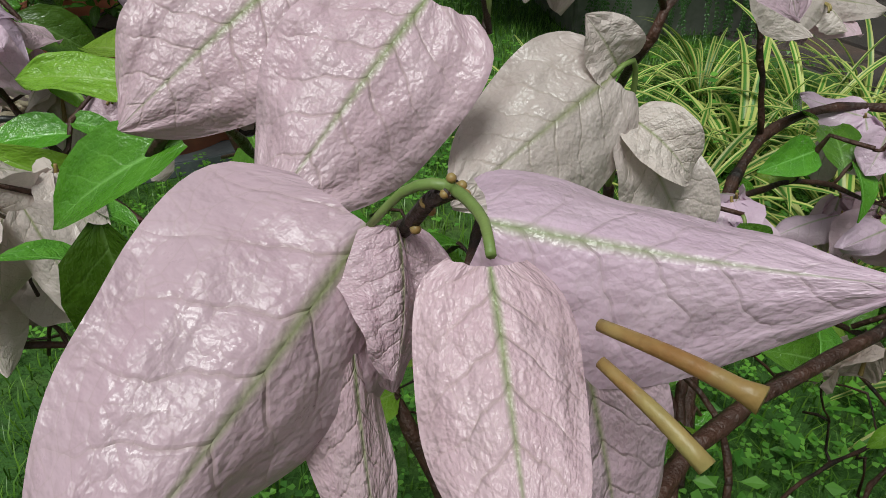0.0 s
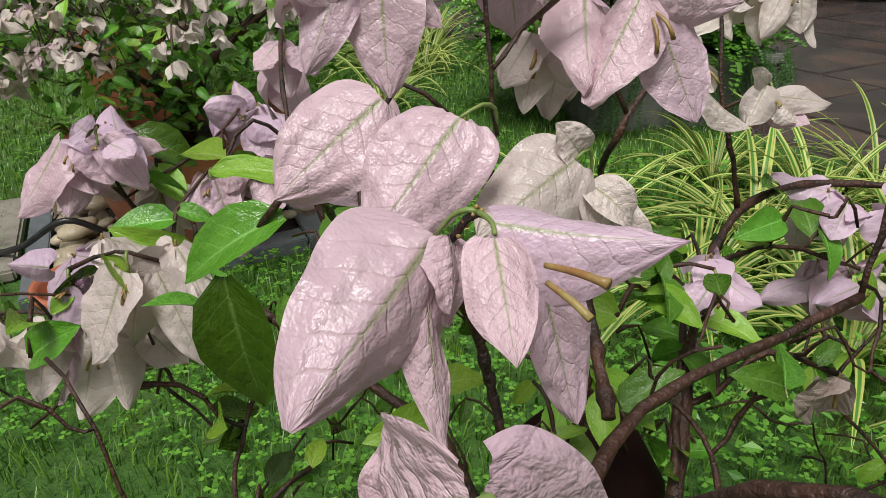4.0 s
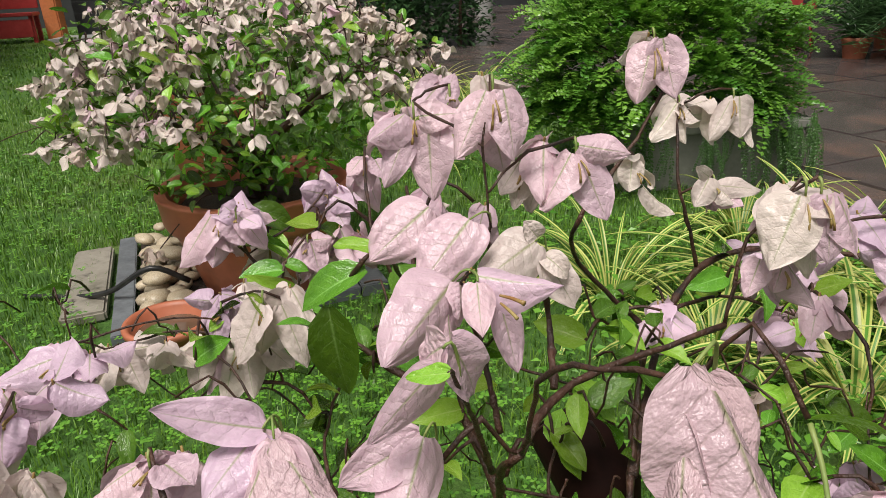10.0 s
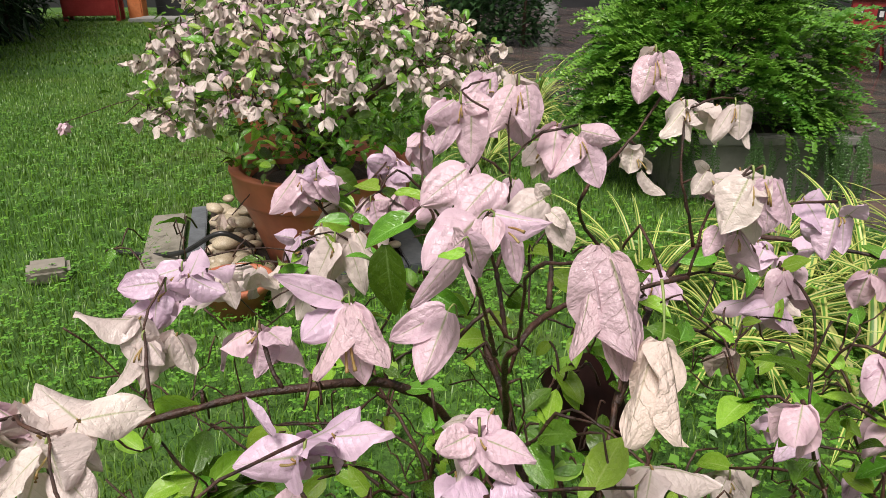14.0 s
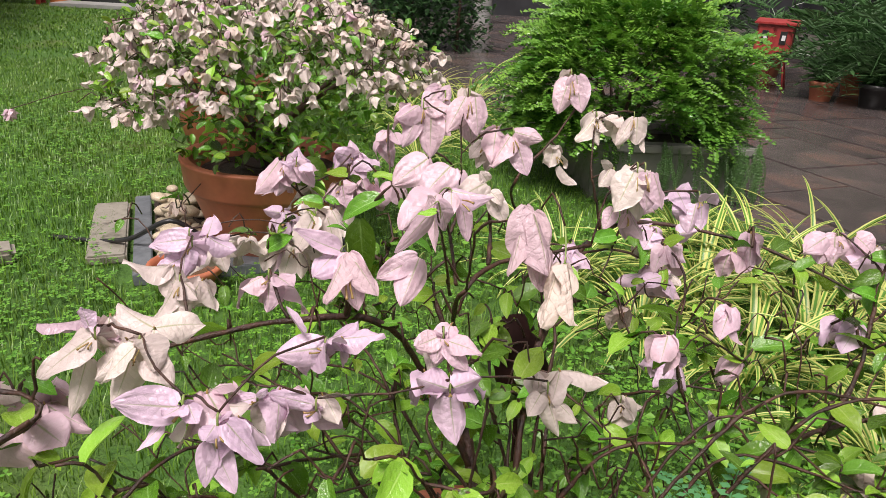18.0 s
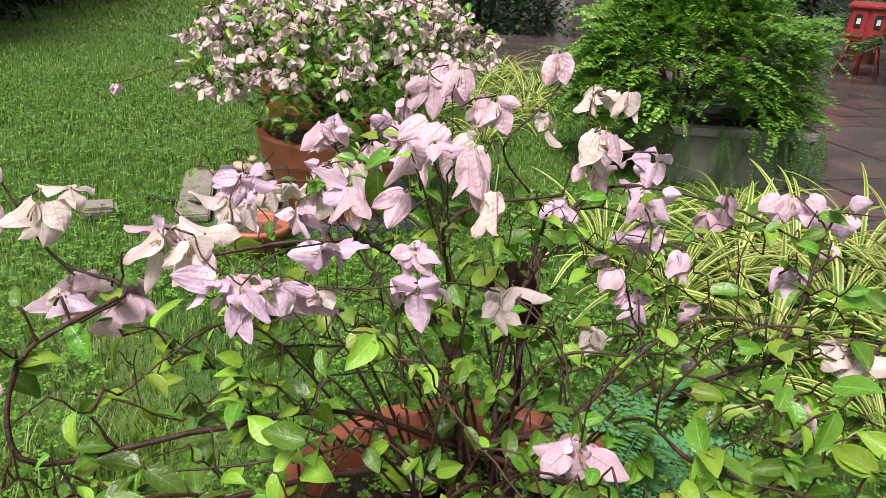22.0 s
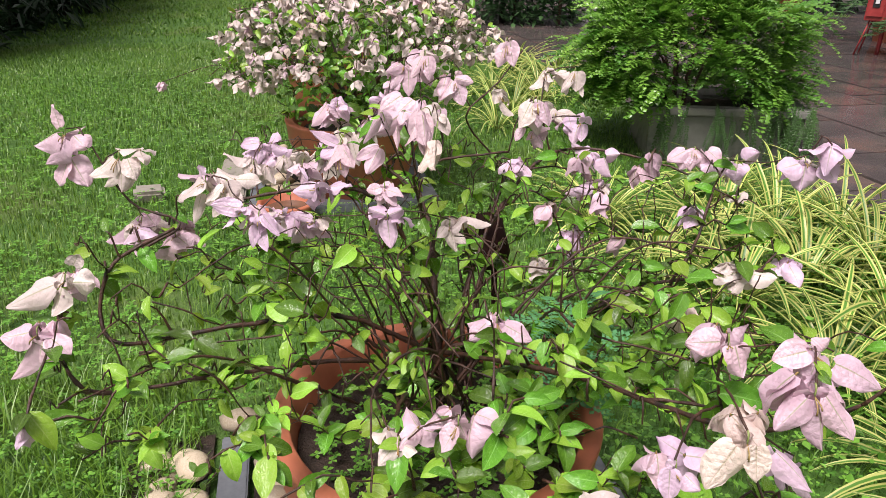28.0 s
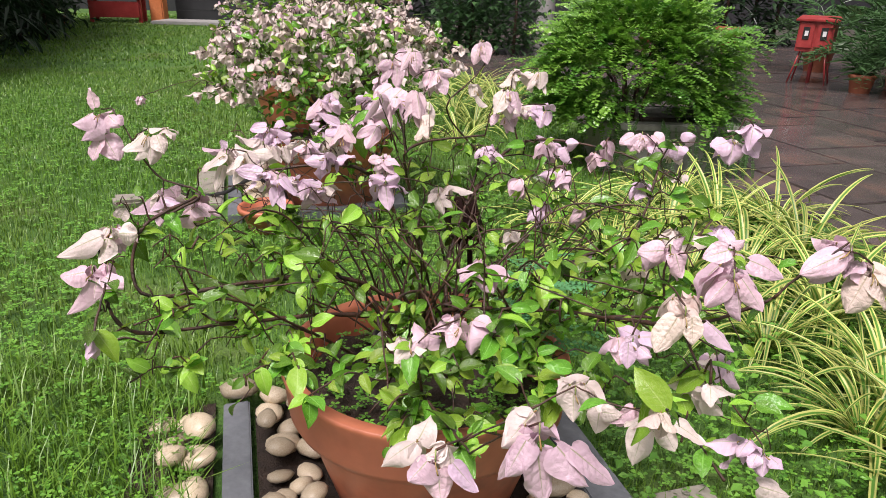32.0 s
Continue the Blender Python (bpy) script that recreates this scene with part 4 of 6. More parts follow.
hero_flower(None, [
    ((-0.0841, -0.0091, 0.6320), (-0.1190, -0.0254, 0.6554), (-0.1, -0.6, 0.8), 0.0190, "mauve", dict(fold=0.5, curl=-0.3, seed=47)),
    ((-0.0850, -0.0100, 0.6320), (-0.1022, -0.0385, 0.6221), (-0.3, -0.7, 0.6), 0.0260, "mauve", dict(fold=-0.3, curl=0.2, seed=48)),
    ((-0.0830, -0.0080, 0.6310), (-0.0950, -0.0050, 0.6050), (0.1, -0.9, 0.4), 0.0240, "pink", dict(fold=0.3, curl=0.3, seed=49)),
], [(-0.0780, 0.0000, 0.6150), (-0.0790, -0.0020, 0.6320), (-0.0815, -0.0060, 0.6345), (-0.0841, -0.0091, 0.6320)])
hero_flower(None, [
    ((-0.0766, -0.0225, 0.6361), (-0.0523, -0.0508, 0.6121), (0.55, -0.75, 0.35), 0.0225, "dull", dict(fold=-0.4, curl=0.3, seed=50)),
    ((-0.0775, -0.0225, 0.6361), (-0.0923, -0.0575, 0.6080), (-0.6, -0.72, 0.3), 0.0225, "dull", dict(fold=-0.5, curl=0.2, seed=51)),
    ((-0.0770, -0.0215, 0.6350), (-0.0679, -0.0400, 0.5940), (0.1, -0.9, 0.3), 0.0235, "pink", dict(fold=0.3, curl=0.3, seed=52)),
], [(-0.0780, 0.0000, 0.6150), (-0.0790, -0.0100, 0.6380), (-0.0775, -0.0180, 0.6410), (-0.0768, -0.0225, 0.6365)],
    [[(-0.0760, -0.0260, 0.6330), (-0.0745, -0.0400, 0.6200), (-0.0715, -0.0460, 0.6070)], [(-0.0765, -0.0260, 0.6330), (-0.0770, -0.0400, 0.6180), (-0.0760, -0.0480, 0.6070)]])
hero_flower(None, [
    ((-0.0200, -0.0263, 0.6351), (-0.0345, -0.0533, 0.6050), (0.1, -0.85, 0.5), 0.0250, "pink", dict(fold=-0.6, curl=0.25, seed=53)),
    ((-0.0210, -0.0255, 0.6345), (-0.0541, -0.0295, 0.6170), (-0.3, -0.8, 0.4), 0.0200, "pink", dict(fold=0.4, curl=0.2, seed=54)),
], [(-0.0150, -0.0080, 0.6050), (-0.0150, -0.0150, 0.6300), (-0.0170, -0.0220, 0.6375), (-0.0200, -0.0263, 0.6351)])
# knobbly flowering tips that carry them
main.limb([(0.02, 0.05, 0.575), (0.012, 0.066, 0.62), (0.001, 0.052, 0.655), (0.0030, 0.0430, 0.6670), (0.0066, 0.0386, 0.6735)], 0.0016, 0.0009, leaves=0, step=0.003)
main.limb([(0.012, 0.066, 0.62), (0.025, 0.100, 0.640), (0.022, 0.099, 0.660), (0.0230, 0.0985, 0.6735)], 0.0014, 0.0007, leaves=0, step=0.003)
main.limb([(0.05, 0.06, 0.593), (0.056, 0.10, 0.61), (0.0520, 0.1000, 0.636)], 0.0022, 0.0012, leaves=0, step=0.003)
main.twig((0.06, -0.085, 0.691), 0, r1=0.0008, stout=0.0012)
main.twig((0.0703, -0.1126, 0.6970), 0, r1=0.0007, stout=0.0011)
main.twig((-0.078, 0.0, 0.616), 0)
main.twig((-0.015, -0.008, 0.606), 0)
# brown bud scales where the stalks meet, and along the stem below
for k in range(16):
    bm = bmesh.new()
    bmesh.ops.create_icosphere(bm, subdivisions=2, radius=hero_rng.uniform(0.0004, 0.0008))
    low = 0.0011 * max(0, k - 7)
    put("bud_scale", mesh_from_bm("bud_scale", bm, STAMEN, True), main.ob,
        pose(0.0066 - 0.4 * low + hero_rng.uniform(-0.0011, 0.0011), 0.0386 + 0.5 * low + hero_rng.uniform(-0.0010, 0.0004), 0.6735 - 0.8 * low + hero_rng.uniform(-0.0008, 0.0010)))
# the flower and the bright leaf just below the lens as it draws back
hero_flower(None, [
    ((-0.0100, -0.0540, 0.6910), (-0.0020, -0.0450, 0.6650), (0.5, -0.75, 0.35), 0.0175, "pink", dict(fold=0.3, curl=0.5, seed=12)),
    ((-0.0110, -0.0540, 0.6905), (-0.0185, -0.0440, 0.6790), (-0.2, -0.7, 0.7), 0.0165, "pink", dict(fold=0.3, curl=0.6, seed=13)),
    ((-0.0150, -0.0550, 0.6830), (-0.0400, -0.0400, 0.6440), (-0.3, -0.85, 0.3), 0.0135, "pink", dict(fold=-0.5, curl=0.2, seed=14)),
], [(-0.0070, -0.0520, 0.6700), (-0.0080, -0.0540, 0.6860), (-0.0100, -0.0560, 0.6925), (-0.0125, -0.0560, 0.6905)])
main.limb([(0.01, 0.01, 0.585), (0.0, -0.03, 0.64), (-0.0070, -0.0520, 0.6700), (-0.0102, -0.0600, 0.6840), (-0.0112, -0.0653, 0.6876)], 0.0014, 0.0006, leaves=0, step=0.003)
me, m = big_bract((-0.0112, -0.0655, 0.6875), (-0.0245, -0.0605, 0.6835), (0.1, -0.55, 0.85), 0.0068, "young", 0.3, 0.25, 31)
put("leaf", me, main.ob, m)
# leaves by the first flower
me, m = big_bract((-0.0403, 0.1052, 0.6613), (-0.0621, 0.1085, 0.6623), (0.0, -0.5, 0.9), 0.0105, "young", 0.3, 0.5, 32)
put("leaf", me, main.ob, m)
main.leaf_at((-0.075, 0.159, 0.60), (0.05, -0.25, -1.0), (-0.2, -1.0, 0.1), 0.068, "green")
main.leaf_at((-0.05, 0.17, 0.62), (-1.0, -0.2, -0.25), (-0.1, -0.6, 0.8), 0.055, "green")
main.leaf_at((-0.03, 0.17, 0.62), (0.4, -0.7, -0.25), (0.1, -0.6, 0.8), 0.055, "green")
main.limb([(-0.02, 0.20, 0.56), (-0.026, 0.165, 0.61), (-0.034, 0.13, 0.645), (-0.0403, 0.1052, 0.6613)], 0.0016, 0.0008, leaves=0, step=0.006)
main.twig((-0.06, 0.17, 0.615), 3)

PINK, MAUVE, CREAM, OLD = "pink", "mauve", "cream", "old"
# flowers one by one over the crown, down both sides and at the front

def bloom(x, y, z, kind, *bracts):
    """One flower whose bracts each have a place of their own: from, to (millimetres off x, y, z) and width."""
    r2 = main.r
    v, f = tube(smooth_line([(x, y + 0.004, z + 0.006), (x, y + 0.001, z + 0.004), (x, y, z - 0.003)], 0.002), 0.0009, 0.0007, 6)
    fl = put("flower", mesh_of("flower", v, f, STALK), main.ob)
    lo = Vector((0, 0, 0))
    for b in bracts:
        p, q = Vector((x + b[0] / 1000, y + b[1] / 1000, z + b[2] / 1000)), Vector((x + b[3] / 1000, y + b[4] / 1000, z + b[5] / 1000))
        d = q - p
        lo += d / len(bracts)
        face = Vector((0.9 * d.x / d.length + r2.uniform(-0.3, 0.3), -0.8, 0.55 + r2.uniform(-0.25, 0.15)))
        mat = {"pink": BRACT_PINK, "mauve": BRACT_MAUVE, "cream": BRACT_CREAM, "old": BRACT_OLD}[b[7] if len(b) > 7 else kind]
        curl = r2.uniform(-0.35, 0.5)
        v, f, u = blade(d.length * (1 + 0.04 * curl * curl), b[6] / 1000 * 1.04, 7, 14, r2.uniform(-1.0, 0.3), curl, r2.uniform(0.06, 0.14), 0.36, 0.74, r2.randrange(999),
                        r2.uniform(0.03, 0.055), r2.uniform(-0.45, 0.45), r2.choice([0.0, 0.05, 0.10]))
        put("bract", mesh_of("bract", v, f, mat, u), fl, basis(p, d, face) @ Matrix.Rotation(curl * 0.5, 4, "X"))
    for k in range(0 if z > 0.62 else 3):
        # shorter bracts behind, half hidden
        a, ln = r2.uniform(-1.0, 1.0), lo.length * r2.uniform(0.8, 1.15)
        d = Vector((0.75 * math.sin(a), 0.45 + r2.uniform(-0.2, 0.3), -math.cos(a)))
        mat = {"pink": BRACT_PINK, "mauve": BRACT_MAUVE, "cream": BRACT_CREAM, "old": BRACT_OLD}[kind]
        v, f, u = blade(ln, ln * r2.uniform(0.6, 0.75), 5, 10, r2.uniform(-0.9, 0.4), r2.uniform(-0.3, 0.8), 0.14, 0.40, 0.82, r2.randrange(999), 0.05, r2.uniform(-0.6, 0.6), 0.06)
        put("bract", mesh_of("bract", v, f, mat, u), fl, basis(Vector((x, y + 0.003, z - 0.002)), d, (r2.uniform(-0.6, 0.6), -0.7, 0.6)))
    for k in range(2):
        e = Vector((x, y, z)) + lo * (0.55 if z > 0.62 else 0.32) + Vector((r2.uniform(-0.004, 0.004), -0.007, r2.uniform(-0.004, 0.002)))
        v, f = tube(smooth_line([(x, y, z - 0.003), (0.4 * x + 0.6 * e.x, 0.4 * y + 0.6 * e.y - 0.003, 0.4 * z + 0.6 * e.z), tuple(e)], 0.003), 0.0004, 0.0008, 6)
        put("flower_tube", mesh_of("flower_tube", v, f, STAMEN), fl)
    for k in range(1 if z > 0.62 else 2):
        # a fuller flower close behind it
        flower(main.ob, x + r2.uniform(-0.018, 0.018), y + r2.uniform(0.014, 0.03), z + r2.uniform(-0.012, 0.004), r2.uniform(0.033, 0.042), kind if r2.random() < 0.7 else r2.choice(["pink", "cream"]), r2, droop=0.8, fine=True)
    main.twig((x, y + 0.004, z + 0.006), 0 if z > 0.62 else r2.choice([0, 1, 1, 2]), 0.034, 0.0009, 0.0)


bloom(0.027, 0.110, 0.742, "pink", (-4, -2, -1, -21, -12, -33, 21), (5, -2, -1, 9, -12, -36, 22), (-0, -2, -22, 7, 10, -50, 19))
bloom(-0.013, 0.160, 0.721, "pink", (-5, -2, 1, -27, -12, -12, 22), (3, -2, -1, 30, 0, -1, 19), (8, -2, -5, 8, -12, -50, 28), (-4, -2, -7, -20, -12, -40, 19), (17, -2, -10, 29, 0, -29, 16))
bloom(0.010, 0.180, 0.727, "pink", (-3, -2, -2, 4, 10, 12, 14), (2, -2, -7, -8, 0, -23, 20))
bloom(-0.047, 0.240, 0.677, "pink", (-2, -2, 1, 1, -12, -23, 19), (6, -2, -2, 13, -12, -13, 16), (-4, -2, -1, -14, -12, -10, 14))
bloom(0.072, 0.114, 0.706, "pink", (-3, -2, -1, -21, -12, -29, 22), (1, -2, 3, 29, -4, -3, 19), (4, -2, -7, 15, -12, -37, 24))
bloom(0.051, 0.160, 0.689, "cream", (-2, -2, -0, -16, -12, -16, 19), (-0, -2, -1, -7, -12, -27, 16), (6, -2, -2, 11, -12, -18, 15))
bloom(0.139, 0.210, 0.667, "cream", (-3, -2, 5, -7, -12, -15, 18), (6, -2, -15, 26, -12, -34, 15))
bloom(0.148, 0.215, 0.751, "pink", (-2, -2, -2, -13, -12, -40, 26), (5, -2, -0, 13, -12, -38, 26))
bloom(0.221, 0.340, 0.683, "cream", (-3, -2, -0, -28, -12, -29, 27), (1, -2, -3, 4, -12, -34, 16), (4, -2, -2, 14, -12, -15, 19))
bloom(0.274, 0.350, 0.684, "cream", (4, -2, -0, 4, -12, -35, 31), (-4, -2, -4, -24, -12, -36, 19), (10, -2, -24, 17, -12, -45, 10))
bloom(0.241, 0.300, 0.621, "cream", (-6, -2, 6, -21, -12, -16, 21), (4, -2, -2, 43, 0, -9, 18), (-6, -2, 6, -23, -12, 19, 12), (4, -2, -5, 13, -12, -16, 16))
bloom(0.193, 0.096, 0.681, "cream", (-4, -2, -2, -21, -12, -40, 32), (3, -2, -6, 10, 0, -53, 26))
bloom(0.199, 0.092, 0.682, "pink", (2, -2, -2, 3, -12, -38, 23), (8, -2, -3, 19, -12, -36, 23))
bloom(0.195, 0.110, 0.633, "pink", (-15, -2, 4, -26, -12, -15, 16), (2, -2, -1, 17, -12, -26, 17), (-1, -2, -1, -10, -12, -13, 13))
bloom(0.327, 0.280, 0.488, "mauve", (-6, -2, -1, -44, -12, -6, 22), (2, -2, -5, 12, -12, -32, 22), (4, -2, 1, 9, 0, 13, 15))
bloom(0.164, 0.200, 0.549, "mauve", (-5, -2, -1, -20, -12, -15, 17), (1, -2, -1, 12, -12, -20, 18))
bloom(-0.174, 0.300, 0.618, "pink", (-6, -2, 3, -36, -12, -37, 30), (-0, -2, -4, -9, -12, -39, 25), (16, -2, 2, 37, -12, -26, 22), (7, -2, 3, 19, -12, -21, 23))
bloom(-0.158, 0.290, 0.622, "mauve", (-3, -2, 5, -9, 0, 10, 18), (7, -2, -2, 21, -12, -6, 18))
bloom(-0.096, 0.400, 0.603, "mauve", (-0, -2, -2, -24, -12, 8, 26), (4, -2, -11, 16, -12, -35, 23), (1, -2, 3, -4, 10, 21, 18), (5, -2, -3, 28, -12, -15, 24))
bloom(-0.107, 0.310, 0.587, "pink", (-2, -2, 2, -24, -12, -15, 22), (3, -2, 1, 10, -12, -26, 23), (-6, -2, -11, -10, -12, -34, 19), (5, -2, 3, 21, 0, 3, 19))
bloom(-0.126, 0.200, 0.588, "cream", (-2, -2, -1, -22, -12, -43, 33), (13, -2, -3, 27, -12, -50, 21), (5, -2, -6, -8, 0, -44, 21))
bloom(-0.162, 0.220, 0.572, "mauve", (-2, -2, -1, -8, -12, -29, 18), (-6, -2, 10, -25, 0, 13, 16))
bloom(-0.152, 0.210, 0.545, "cream", (-2, -2, 0, -14, -12, -39, 31), (6, -2, -4, 9, -12, -36, 20))
bloom(-0.257, 0.170, 0.571, "mauve", (-2, -2, 1, -39, -12, -10, 26), (-7, -2, -4, -22, -12, -55, 30), (13, -2, -15, -1, -12, -29, 20))
bloom(-0.251, 0.240, 0.531, "cream", (-3, -2, 1, -27, -12, -35, 24), (5, -2, 1, 16, -12, -30, 21), (12, -2, 5, 37, 0, 7, 17))
bloom(-0.245, -0.100, 0.602, "cream", (-1, -2, 0, -36, -12, -28, 24), (-7, -2, -18, -19, -12, -60, 16), (-2, -2, 8, -6, 0, 22, 14, "mauve"))
bloom(-0.212, -0.110, 0.601, "cream", (-7, -2, -11, -19, -12, -43, 22), (3, -2, 6, 12, -12, -14, 21), (4, -2, -10, 24, -12, -24, 20), (-3, -2, -1, -24, -12, -24, 19))
bloom(-0.169, -0.165, 0.590, "mauve", (-3, -2, 1, -41, -4, 5, 24), (-13, -2, -12, -26, -12, -24, 9), (4, -2, 3, 11, -12, -4, 13), (-1, -2, 1, -9, -12, 1, 19))
bloom(-0.146, -0.176, 0.585, "mauve", (-4, -2, -10, 11, -12, -42, 17), (6, -2, 3, 29, -12, -19, 17), (-6, -2, -12, -7, -12, -38, 13), (-1, -2, 1, -5, -12, -3, 15))
bloom(-0.087, -0.110, 0.601, "mauve", (-1, -2, 1, -34, -4, -4, 23), (-14, -2, 12, -27, 5, 29, 7))
bloom(-0.131, -0.130, 0.573, "mauve", (-1, -2, 1, -22, 0, -7, 10), (1, -2, 1, 7, 0, 7, 6))
bloom(-0.093, -0.120, 0.558, "mauve", (-2, -2, 4, -33, 0, 11, 14), (-4, -2, -1, 1, -12, -3, 11))
bloom(0.003, -0.105, 0.564, "mauve", (-2, -2, 2, -25, -4, 12, 20), (2, -2, 3, 22, -4, 13, 20), (0, -2, -5, 6, -12, -41, 24))
bloom(-0.003, -0.090, 0.600, "pink", (-5, -2, -0, -21, -12, -2, 17), (4, -2, -3, 28, -12, -7, 17), (1, -2, -4, 18, -12, -22, 16), (-2, -2, -1, -6, -12, -16, 16))
bloom(0.084, -0.077, 0.545, "cream", (-6, -2, -2, -17, -12, -16, 16), (-0, -2, -7, 10, -12, -35, 16), (9, -2, -10, 24, -12, -22, 15))
bloom(0.270, 0.092, 0.469, "mauve", (-6, -2, -5, -26, -12, -24, 17), (-1, -2, -6, -7, -12, -39, 20), (6, -2, -6, 13, -12, -29, 14))
bloom(-0.222, 0.016, 0.588, "cream", (-5, -2, -5, -24, -12, -35, 21), (3, -2, 1, -2, -12, -31, 22), (5, -2, 1, 18, -12, -10, 17))
bloom(-0.222, 0.060, 0.606, "mauve", (-4, -2, 5, -35, 0, -1, 22), (-5, -2, -5, -7, -12, -28, 21), (-11, -2, -14, -29, -12, -22, 18))
bloom(-0.149, 0.028, 0.590, "pink", (-5, -2, 1, -23, -12, -7, 21), (1, -2, -4, -0, -12, -29, 22), (8, -2, 1, 23, -12, -5, 21))
bloom(0.267, 0.110, 0.650, "mauve", (-7, -2, -12, -26, 0, -14, 22), (-3, -2, -6, -10, -12, -34, 24), (6, -2, -2, 9, -12, 10, 20), (3, -2, -5, 2, -12, -30, 18))
bloom(0.307, 0.290, 0.543, "mauve", (-5, -2, 3, -18, -12, -18, 26), (3, -2, 1, 8, -12, -3, 26), (31, -2, 2, 56, 0, 5, 26), (27, -2, -2, 42, -12, -35, 31))
bloom(0.320, 0.290, 0.493, "pink", (-4, -2, -4, -28, -12, -34, 27), (4, -2, -3, 32, -12, -39, 33), (8, -2, -1, 13, -12, 12, 19))
bloom(0.455, 0.150, 0.598, "pink", (-15, -2, 0, -44, -12, -15, 26), (-5, -2, 1, -5, -12, -31, 29), (8, -2, 3, 28, -12, -26, 29), (19, -2, 2, 39, -12, -15, 26), (-14, -2, -3, -23, -12, -28, 26))
bloom(0.216, 0.090, 0.420, "cream", (-4, -2, -1, -14, -12, -19, 17), (2, -2, -2, 13, -12, -17, 17))
bloom(0.353, -0.420, 0.590, "pink", (-8, -2, 1, -37, -4, -1, 24), (5, -2, -2, 12, -12, -27, 28), (8, -2, 2, 15, 5, 16, 14))
bloom(0.410, -0.450, 0.603, "pink", (-8, -2, 2, -34, -4, -7, 23), (3, -2, 2, 8, 0, 14, 16), (16, -2, -8, 50, -12, -23, 27), (2, -2, -1, -6, -12, -22, 21))
bloom(0.397, -0.490, 0.592, "pink", (-6, -2, -4, -28, -12, -28, 21), (3, -2, -6, 10, -12, -44, 23), (7, -2, -1, 30, -12, -32, 21))
bloom(0.348, -0.510, 0.559, "old", (-8, -2, -4, -28, -12, -39, 28), (6, -2, -3, 8, -12, -29, 21), (21, -2, -7, 51, -10, -36, 19, "mauve"))
bloom(0.303, -0.500, 0.518, "mauve", (-5, -2, 1, -5, -12, -24, 18), (7, -2, -3, 18, -12, -9, 16), (-3, -2, 4, -8, 0, 8, 9))
bloom(0.155, -0.220, 0.481, "pink", (-13, -2, -3, -33, -12, -22, 23), (0, -2, -8, 17, -12, -39, 29), (10, -2, -4, 43, -12, -17, 26))
bloom(0.069, -0.436, 0.468, "cream", (-5, -2, -3, -18, -12, -18, 18), (0, -2, -8, -2, -12, -46, 16), (6, -2, 0, 19, -12, 1, 13))
bloom(0.125, -0.440, 0.500, "pink", (-2, -2, -2, -14, -12, -25, 20))
bloom(0.415, -0.060, 0.436, "old", (-4, -2, -4, -1, -12, -53, 40), (5, -2, -3, 23, -12, -33, 27))
bloom(0.517, 0.143, 0.581, "mauve", (-19, -2, 5, -54, -12, -8, 39), (4, -2, 1, 1, -12, -24, 36), (16, -2, 6, 35, 0, 20, 32))
bloom(0.586, 0.057, 0.615, "mauve", (-8, -2, -4, -39, -12, -11, 37), (1, -2, -8, -3, -12, -43, 39), (18, -2, 1, 51, 0, 15, 36), (27, -2, -3, 45, -12, -28, 36))
bloom(-0.448, -0.075, 0.654, "pink", (-5, -2, 8, -15, 5, 37, 26), (-11, -2, 0, -41, -12, -17, 34), (-0, -2, -7, -31, -12, -42, 37), (13, -2, -3, 33, -12, -15, 31), (1, -2, -35, 24, -12, -73, 39), (-4, -2, -40, -18, -12, -74, 28))
bloom(-0.370, -0.086, 0.628, "cream", (-7, -2, -2, -39, -12, -28, 32), (-2, -2, -7, -22, -12, -42, 28), (4, -2, -7, 1, -12, -49, 31), (13, -2, -3, 26, -12, -31, 26))
bloom(-0.353, -0.270, 0.532, "cream", (-14, -2, -7, -75, -12, -36, 33), (-5, -2, -10, -17, -12, -44, 29), (11, -2, -2, 35, 0, -2, 31), (16, -2, 20, 25, 0, 34, 20))
bloom(-0.348, -0.340, 0.502, "pink", (-8, -2, 1, -35, -12, -2, 31), (-4, -2, -6, -36, -12, -56, 29), (6, -2, -9, 2, -12, -36, 27), (17, -2, -5, 43, -12, -18, 25))
bloom(-0.376, -0.050, 0.518, "pink", (-7, -2, 2, -53, -12, -34, 38), (-5, -2, -8, -8, -12, -55, 37), (12, -2, 10, 27, -12, -3, 30))
bloom(-0.322, -0.060, 0.502, "pink", (-4, -2, -4, -34, -12, -33, 37), (5, -2, -3, 29, -12, -16, 33), (-0, -2, -8, -1, -12, -40, 28))
bloom(0.194, -0.645, 0.510, "pink", (-11, -2, -8, -27, -12, -39, 26), (-1, -2, -16, 7, -12, -64, 34), (15, -2, -12, 44, -12, -45, 30), (27, -2, -14, 68, 0, -52, 24), (-7, -2, -5, -32, 10, -61, 16))
bloom(0.107, -0.652, 0.483, "pink", (-7, -2, -1, -22, -12, -15, 27), (3, -2, -9, 6, -12, -37, 26), (15, -2, -2, 37, -10, -25, 17, "mauve"))
bloom(0.248, -0.510, 0.462, "cream", (-2, -2, -2, -1, -12, -29, 21), (27, -2, -22, 24, -12, -42, 24), (30, -2, -22, 48, -12, -17, 18))
bloom(0.319, -0.550, 0.459, "cream", (-8, -2, -6, -17, -12, -47, 26), (9, -2, -5, 23, -12, -27, 22), (22, -2, -1, 51, -12, -17, 19), (2, -2, 2, 9, 0, 17, 15))
bloom(0.455, -0.380, 0.431, "mauve", (-5, -2, -3, -11, -12, -25, 20), (4, -2, -7, 19, -12, -32, 20))
